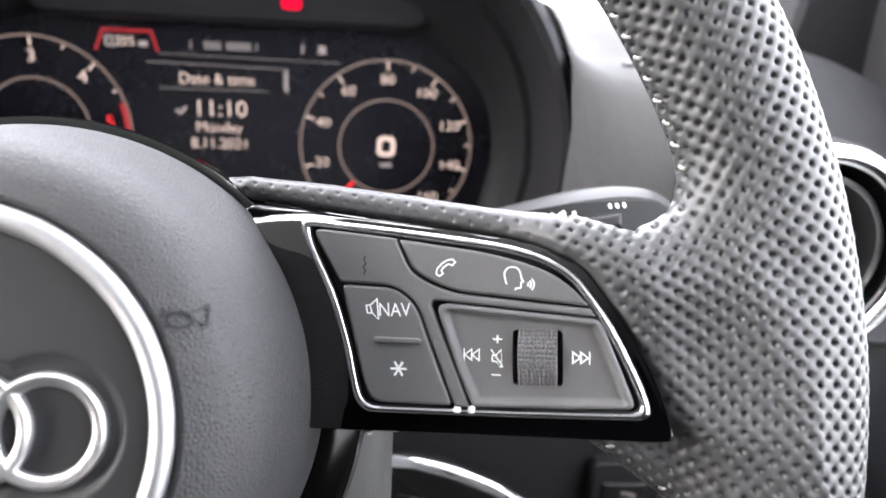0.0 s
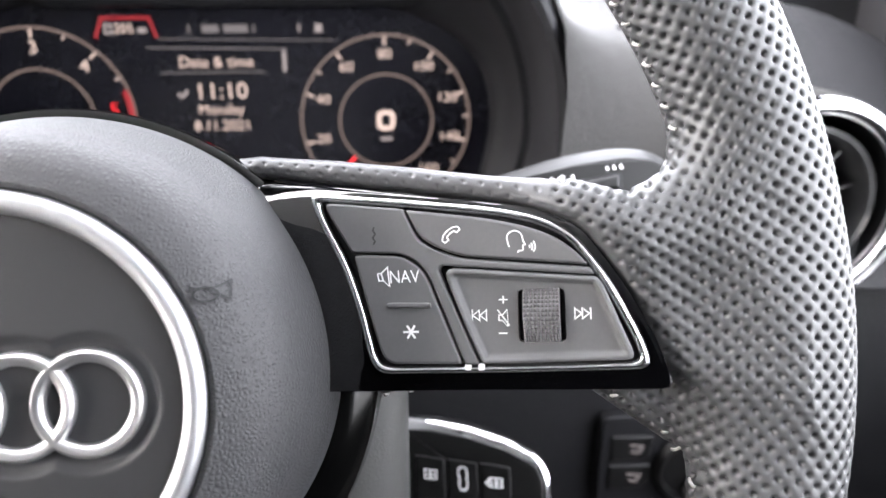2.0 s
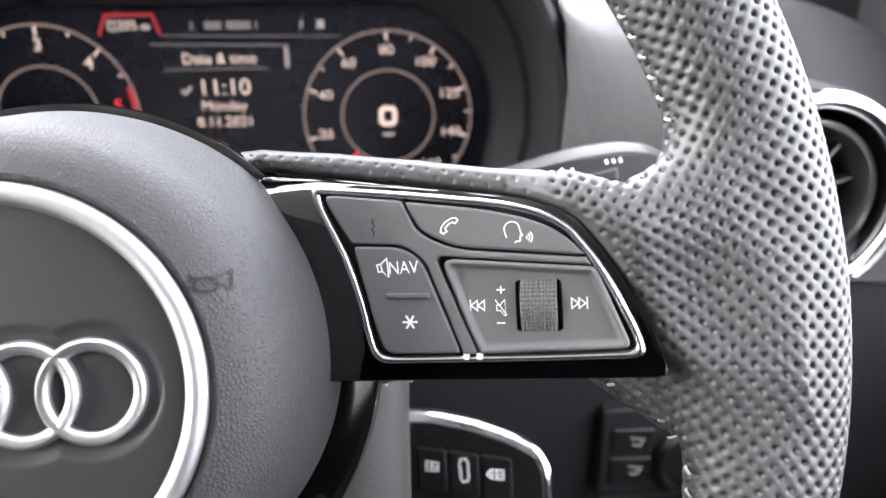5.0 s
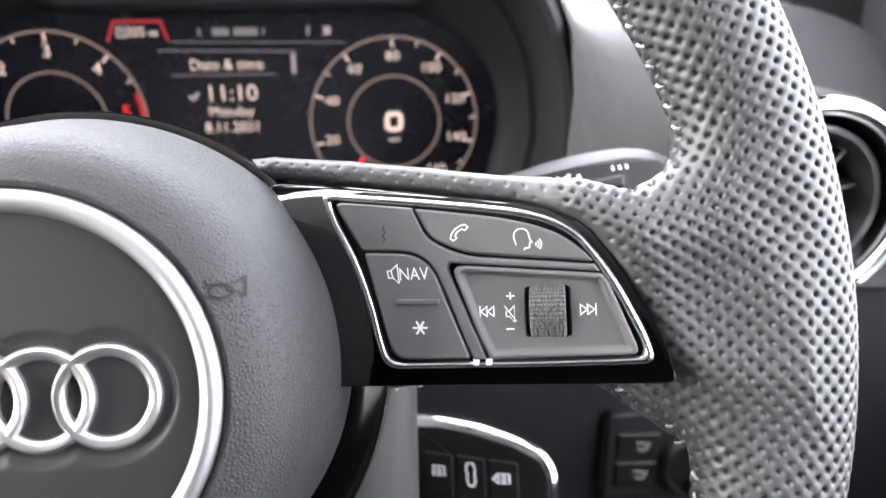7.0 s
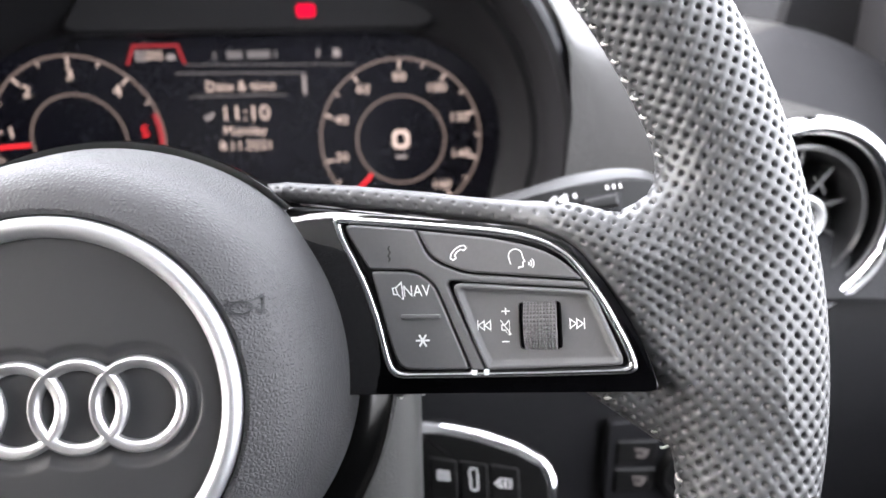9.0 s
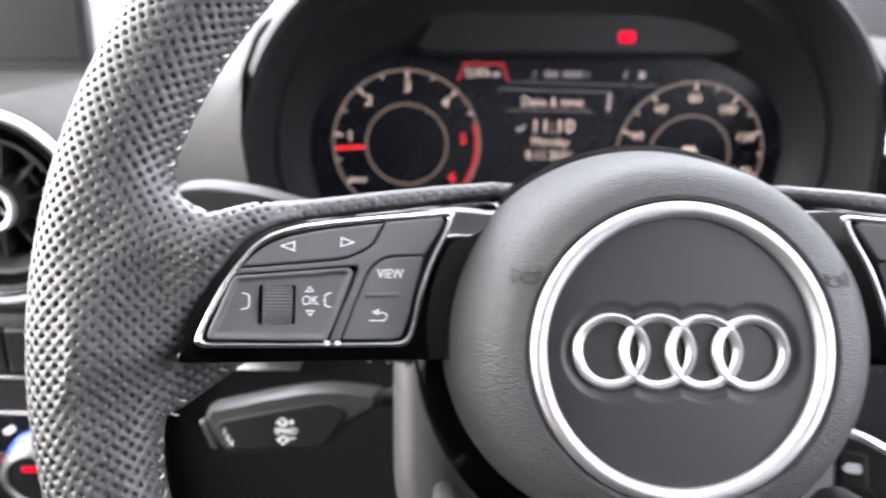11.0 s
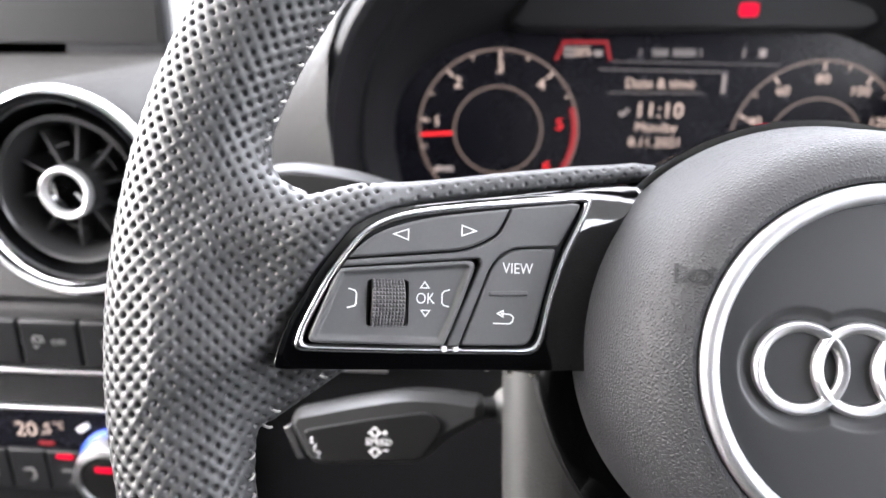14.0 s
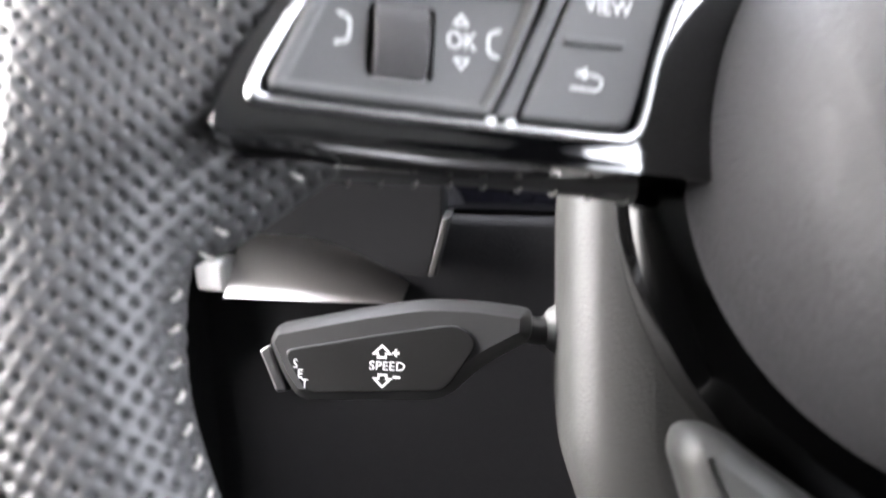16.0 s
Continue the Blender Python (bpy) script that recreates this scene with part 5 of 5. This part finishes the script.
part("pump_symbol", ribbon(bmesh.new(), [(-0.0556, 0.0600), (-0.0525, 0.0600), (-0.0525, 0.0556), (-0.0556, 0.0556)], 0.0012, at, 0.0007, closed=True), LITDIM, screen, smooth=False)
bm = bmesh.new()
for x0, x1 in ((-0.0135, -0.0120), (-0.0060, 0.0030), (0.0055, 0.0185), (0.0208, 0.0220)):
    ribbon(bm, [(x0, 0.0575), (x1, 0.0575)], 0.0042, at, 0.0007)
part("station_name", bm, LITLINE, screen, "illegible station name as bars", smooth=False)
bm = bmesh.new()
for x0, x1 in ((0.0450, 0.0462), (0.0540, 0.0580)):
    ribbon(bm, [(x0, 0.0575), (x1, 0.0575)], 0.0045, at, 0.0007)
part("status_marks", bm, LITDIM, screen, smooth=False)
part("foot_mark", ribbon(bmesh.new(), [(-0.133, -0.0130), (-0.121, -0.0130)], 0.0028, at, 0.0007), LITDIM, screen, smooth=False)

# ---------------------------------------------------------------- centre console
console = thing("centre_console", DASH, (-0.36, 0.16, -0.30), "dark centre console with button row, climate display and lit red lamps", "centre console")
at = facing(0.1215)
for i in range(8):
    x0, x1 = -0.2270 - 0.0302 * (i + 1) + 0.0006, -0.2270 - 0.0302 * i - 0.0006
    b = part("console_button", slab(shape([(x0, -0.0550), (x1, -0.0550), (x1, -0.0790), (x0, -0.0790)], 0.0015), at, -0.004, 0.0030, 0.0014), CONSOLE, console)
    if i in (1, 2, 3):
        bm = bmesh.new()
        cx = (x0 + x1) / 2
        if i == 2:
            text(bm, "OFF", 0.0042, cx + 0.0045, -0.0660, at, 0.0031)
            ribbon(bm, [(cx - 0.0085, -0.0655), (cx - 0.0075, -0.0630), (cx - 0.0040, -0.0630), (cx - 0.0030, -0.0655)], 0.0007, at, 0.0031, closed=True)
            ribbon(bm, [(cx - 0.0085, -0.0675), (cx - 0.0070, -0.0690), (cx - 0.0055, -0.0675)], 0.0006, at, 0.0031)
        else:
            ribbon(bm, [(cx - 0.0040, -0.0640), (cx + 0.0040, -0.0640), (cx + 0.0040, -0.0680), (cx - 0.0040, -0.0680)], 0.0007, at, 0.0031, closed=True)
        part("button_symbol", bm, DIMMARK, b, smooth=False)
for z in (-0.0825, -0.1035):
    part("trim_strip", slab(shape([(-0.47, z + 0.0011), (-0.228, z + 0.0011), (-0.228, z - 0.0011), (-0.47, z - 0.0011)], 0.0008), at, -0.003, 0.0022, 0.0009), SATIN, console)
part("shelf_panel", slab(shape([(-0.47, -0.0845), (-0.228, -0.0845), (-0.228, -0.1018), (-0.47, -0.1018)], 0.0012), at, -0.003, 0.0006, 0.0006), DARKPAD, console)
glass = part("climate_display", slab(shape([(-0.47, -0.1052), (-0.250, -0.1052), (-0.250, -0.1268), (-0.47, -0.1268)], 0.0015), at, -0.003, 0.0008, 0.0005), GLASS, console)
bm = text(bmesh.new(), "20", 0.0115, -0.3255, -0.1163, at, 0.0010, 1.05, weight=0.0)
text(bm, ",5", 0.0085, -0.3150, -0.1155, at, 0.0010, 1.0, weight=0.0)
text(bm, "°C", 0.0055, -0.3080, -0.1132, at, 0.0010, 0.9, weight=0.0)
part("temperature_display", bm, LIT, glass, smooth=False)
part("set_lamp", ribbon(bmesh.new(), [(-0.3200, -0.1237), (-0.3120, -0.1237)], 0.0022, at, 0.0010), LITDARKRED, glass, smooth=False)
for i in range(7):
    x0, x1 = -0.2965 - 0.0205 * (i + 1) + 0.0005, -0.2965 - 0.0205 * i - 0.0005
    b = part("climate_button", slab(shape([(x0, -0.1275), (x1, -0.1275), (x1, -0.1510), (x0, -0.1510)], 0.0012), at, -0.004, 0.0024, 0.0010), CONSOLE, console)
    cx = (x0 + x1) / 2
    if i in (0, 2):
        part("button_lamp", slab(shape([(cx - 0.0045, -0.1288), (cx + 0.0045, -0.1288), (cx + 0.0045, -0.1318), (cx - 0.0045, -0.1318)], 0.0012, 3), at, 0.0022, 0.0028, 0.0003), WARN, b, "lit red lamp")
    bm = ribbon(bmesh.new(), [(cx - 0.0030, -0.1390), (cx + 0.0020, -0.1385), (cx + 0.0030, -0.1430), (cx + 0.0005, -0.1455)], 0.0012, at, 0.0025)
    part("button_symbol", bm, DIMMARK, b, smooth=False)
kat = lambda a, b, h: Vector((-0.2780 + a, 0.1215 - h, -0.1335 + b))
knob = part("temperature_knob", lathe(bmesh.new(), kat, [(0.0185, -0.004), (0.0180, 0.012), (0.0168, 0.0155), (0.0140, 0.0165), (0.0132, 0.0150)], 64), SATIN, console, "silver temperature knob with lit blue ring")
part("knob_face", lathe(bmesh.new(), kat, [(0.0134, 0.0152), (0.0125, 0.0156), (0.004, 0.0158)], 48, cap=True), STALKFACE, knob)
part("knob_light", lathe(bmesh.new(), kat, [(0.0205, 0.0018), (0.0203, 0.0035), (0.0192, 0.0042), (0.0183, 0.0035)], 40, 60, 215), LITBLUE, knob, "lit blue arc")
part("knob_lamp", slab(shape([(-0.0050, 0.0078), (0.0050, 0.0078), (0.0050, 0.0048), (-0.0050, 0.0048)], 0.0012, 3), kat, 0.0150, 0.0162, 0.0003), WARN, knob, "lit red lamp")
part("knob_mark", slab(shape([(-0.0210, 0.0190), (-0.0150, 0.0230), (-0.0130, 0.0205), (-0.0190, 0.0165)], 0.001, 3), kat, 0.0, 0.0015, 0.0004), MARK, knob)

# head-light switch panel
switch = thing("light_switch", DASH, (0.225, 0.142, -0.14), "black headlight switch panel with rotary knob and small lit lamps", "light switch")
at = facing(0.1400)
part("switch_plate", slab(shape([(0.187, -0.1140), (0.270, -0.1140), (0.270, -0.1680), (0.187, -0.1640)], 0.004), at, -0.004, 0.0040, 0.0015), HOOD, switch)
part("plate_edge", ribbon(bmesh.new(), [(0.189, -0.1660), (0.262, -0.1680)], 0.0012, at, 0.0042), STALK, switch)
for z in (-0.1320, -0.1490):
    b = part("switch_key", slab(shape([(0.1920, z + 0.0075), (0.2140, z + 0.0065), (0.2120, z - 0.0070), (0.1920, z - 0.0070)], 0.0015), at, 0.002, 0.0055, 0.001), STALKFACE, switch)
    part("key_symbol", ribbon(bmesh.new(), [(0.2010, z + 0.0025), (0.2080, z + 0.0010), (0.2060, z - 0.0025), (0.2020, z - 0.0015)], 0.0014, at, 0.0057), LITLINE, b, smooth=False)
lat = lambda a, b, h: Vector((0.2330 + a, 0.1360 - h, -0.1450 + b))
kn = part("rotary_knob", lathe(bmesh.new(), lat, [(0.0185, -0.002), (0.0182, 0.004), (0.0165, 0.0060), (0.0150, 0.0055), (0.0145, 0.0030), (0.006, 0.0030)], 56, cap=True), STALKFACE, switch)
bm = loft(bmesh.new(), shape([(-0.0045, -0.0125), (0.0085, 0.0095), (0.0125, 0.0075), (-0.0005, -0.0145)], 0.002), lat, [(0, 0.002), (0, 0.009), (0.0008, 0.0105)], True)
part("grip", bm, STALK, kn)
part("position_lamp", slab(shape([(0.2460, -0.1255), (0.2570, -0.1265), (0.2570, -0.1300), (0.2460, -0.1290)], 0.001, 3), at, 0.0038, 0.0046, 0.0002), LITORANGE, switch, "lit orange lamp")
part("position_lamp", slab(shape([(0.2535, -0.1345), (0.2600, -0.1350), (0.2600, -0.1385), (0.2535, -0.1380)], 0.001, 3), at, 0.0038, 0.0046, 0.0002), LITGREEN, switch, "lit green lamp")
part("position_mark", slab(shape([(0.2340, -0.1195), (0.2385, -0.1195), (0.2385, -0.1235), (0.2340, -0.1235)], 0.001, 3), at, 0.0038, 0.0046, 0.0002), LITLINE, switch)

# media screen standing on the dash
media = thing("media_screen", DASH, (-0.42, 0.305, 0.053), "thin black media screen standing on the dashboard", "screen")
at = facing(0.300)
part("casing", slab(shape([(-0.530, 0.0480), (-0.3110, 0.0480), (-0.3080, 0.1700), (-0.530, 0.1700)], 0.004), at, -0.010, 0.0, 0.0012, True), HOOD, media)
part("screen_glass", slab(shape([(-0.526, 0.0600), (-0.3150, 0.0600), (-0.3125, 0.1660), (-0.526, 0.1660)], 0.003), at, -0.001, 0.0008, 0.0003), STALKFACE, media)
part("foot", box(bmesh.new(), -0.46, -0.38, 0.300, 0.33, 0.040, 0.060), HOOD, media)

# ---------------------------------------------------------------- cabin shell, closing the place
bm = box(bmesh.new(), -1.00, 0.46, -1.70, 0.75, -0.74, -0.70)
structure("floor", bm, CARPET, DASH, "black carpet floor of the car", "floor")
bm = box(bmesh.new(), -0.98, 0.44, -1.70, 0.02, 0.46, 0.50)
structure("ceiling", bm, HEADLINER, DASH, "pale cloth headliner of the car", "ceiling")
# Added in place of a rear window, so the gloss trim reflects dark.
structure("wall_rear", box(bmesh.new(), -1.00, 0.46, -1.74, -1.70, -0.70, 0.46), TRIMDARK, DASH, "added unseen dark wall that keeps light from the rear out", "wall")
structure("wall_front", box(bmesh.new(), -1.00, 0.46, 0.75, 0.79, -0.70, 0.068), TRIMDARK, DASH, "dark bulkhead under the windscreen", "wall")
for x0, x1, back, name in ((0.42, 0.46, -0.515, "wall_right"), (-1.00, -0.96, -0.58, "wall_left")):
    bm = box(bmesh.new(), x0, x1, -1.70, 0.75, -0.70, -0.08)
    # Unseen sheet added over the rear side windows; its edge sets the light.
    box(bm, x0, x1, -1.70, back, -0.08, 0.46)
    structure(name, bm, TRIMDARK, DASH, "dark door panel, rear side windows blanked to shape the light", "door panel")
    bm = tube(bmesh.new(), [((x0 + x1) / 2, 0.76, 0.05), ((x0 + x1) / 2 * 0.99, 0.40, 0.28), ((x0 + x1) / 2 * 0.97, 0.0, 0.48)], 0.035, 12)
    structure("pillar_" + name[5:], bm, TRIMDARK, DASH, "dark windscreen pillar of the car", "pillar", True)
bm = loft(bmesh.new(), shape([(0.06, -0.03), (0.76, -0.03), (0.74, 0.10), (0.40, 0.28), (0.30, 0.20)], 0.03), lambda a, b, h: Vector((0.405 - h, a, b)), [(0, -0.02), (0, 0), (0.006, 0.006)], True)
loft(bm, shape([(0.335, 0.02), (0.41, 0.02), (0.41, 0.30), (0.385, 0.30)], 0.004), facing(0.31), [(0, -0.05), (0, -0.004), (0.004, 0)], True, True)
structure("corner_panel", bm, TRIMDARK, DASH, "dark corner panel between door and windscreen", "door panel", True)
bm = bmesh.new()
box(bm, -60, 60, -60, 60, -0.97, -0.95)
structure("ground", bm, TARMAC, DASH, "pale grey tarmac around the car", "ground")
bm = loft(bmesh.new(), shape([(-0.95, 0.80), (0.45, 0.80), (0.42, 1.75), (-0.92, 1.75)], 0.15), lambda a, b, h: Vector((a, b, h - 0.06 * (b - 0.8) ** 2)), [(0, -0.6), (0, 0.01), (0.03, 0.045), (0.10, 0.055)], True)
bonnet = thing("bonnet", DASH, (-0.25, 1.2, -0.5), "pale painted bonnet beyond the windscreen", "car bonnet")
part("bonnet_panel", bm, COWL, bonnet)
sign = thing("van", DASH, (3.6, 8.0, -0.95), "parked white van with a blue panel", "van")
part("body", loft(bmesh.new(), shape([(2.4, -0.75), (6.2, -0.75), (6.2, 1.1), (3.0, 1.1), (2.4, 0.4)], 0.2), facing(8.0), [(0.05, -1.8), (0, -1.7), (0, -0.06), (0.05, 0)], True, True), COWL, sign)
part("blue_panel", slab(shape([(2.9, -0.22), (3.55, -0.22), (3.55, 0.35), (2.9, 0.35)], 0.03), facing(7.99), -0.01, 0.012, 0.005), BLUEPAINT, sign)
for x in (3.0, 5.5):
    part("wheel", lathe(bmesh.new(), lambda a, b, h: Vector((x + a, 8.0 - h, -0.62 + b)), [(0.33, -0.2), (0.33, 0.02), (0.30, 0.04), (0.05, 0.04)], 32, cap=True), TRIMDARK, sign)
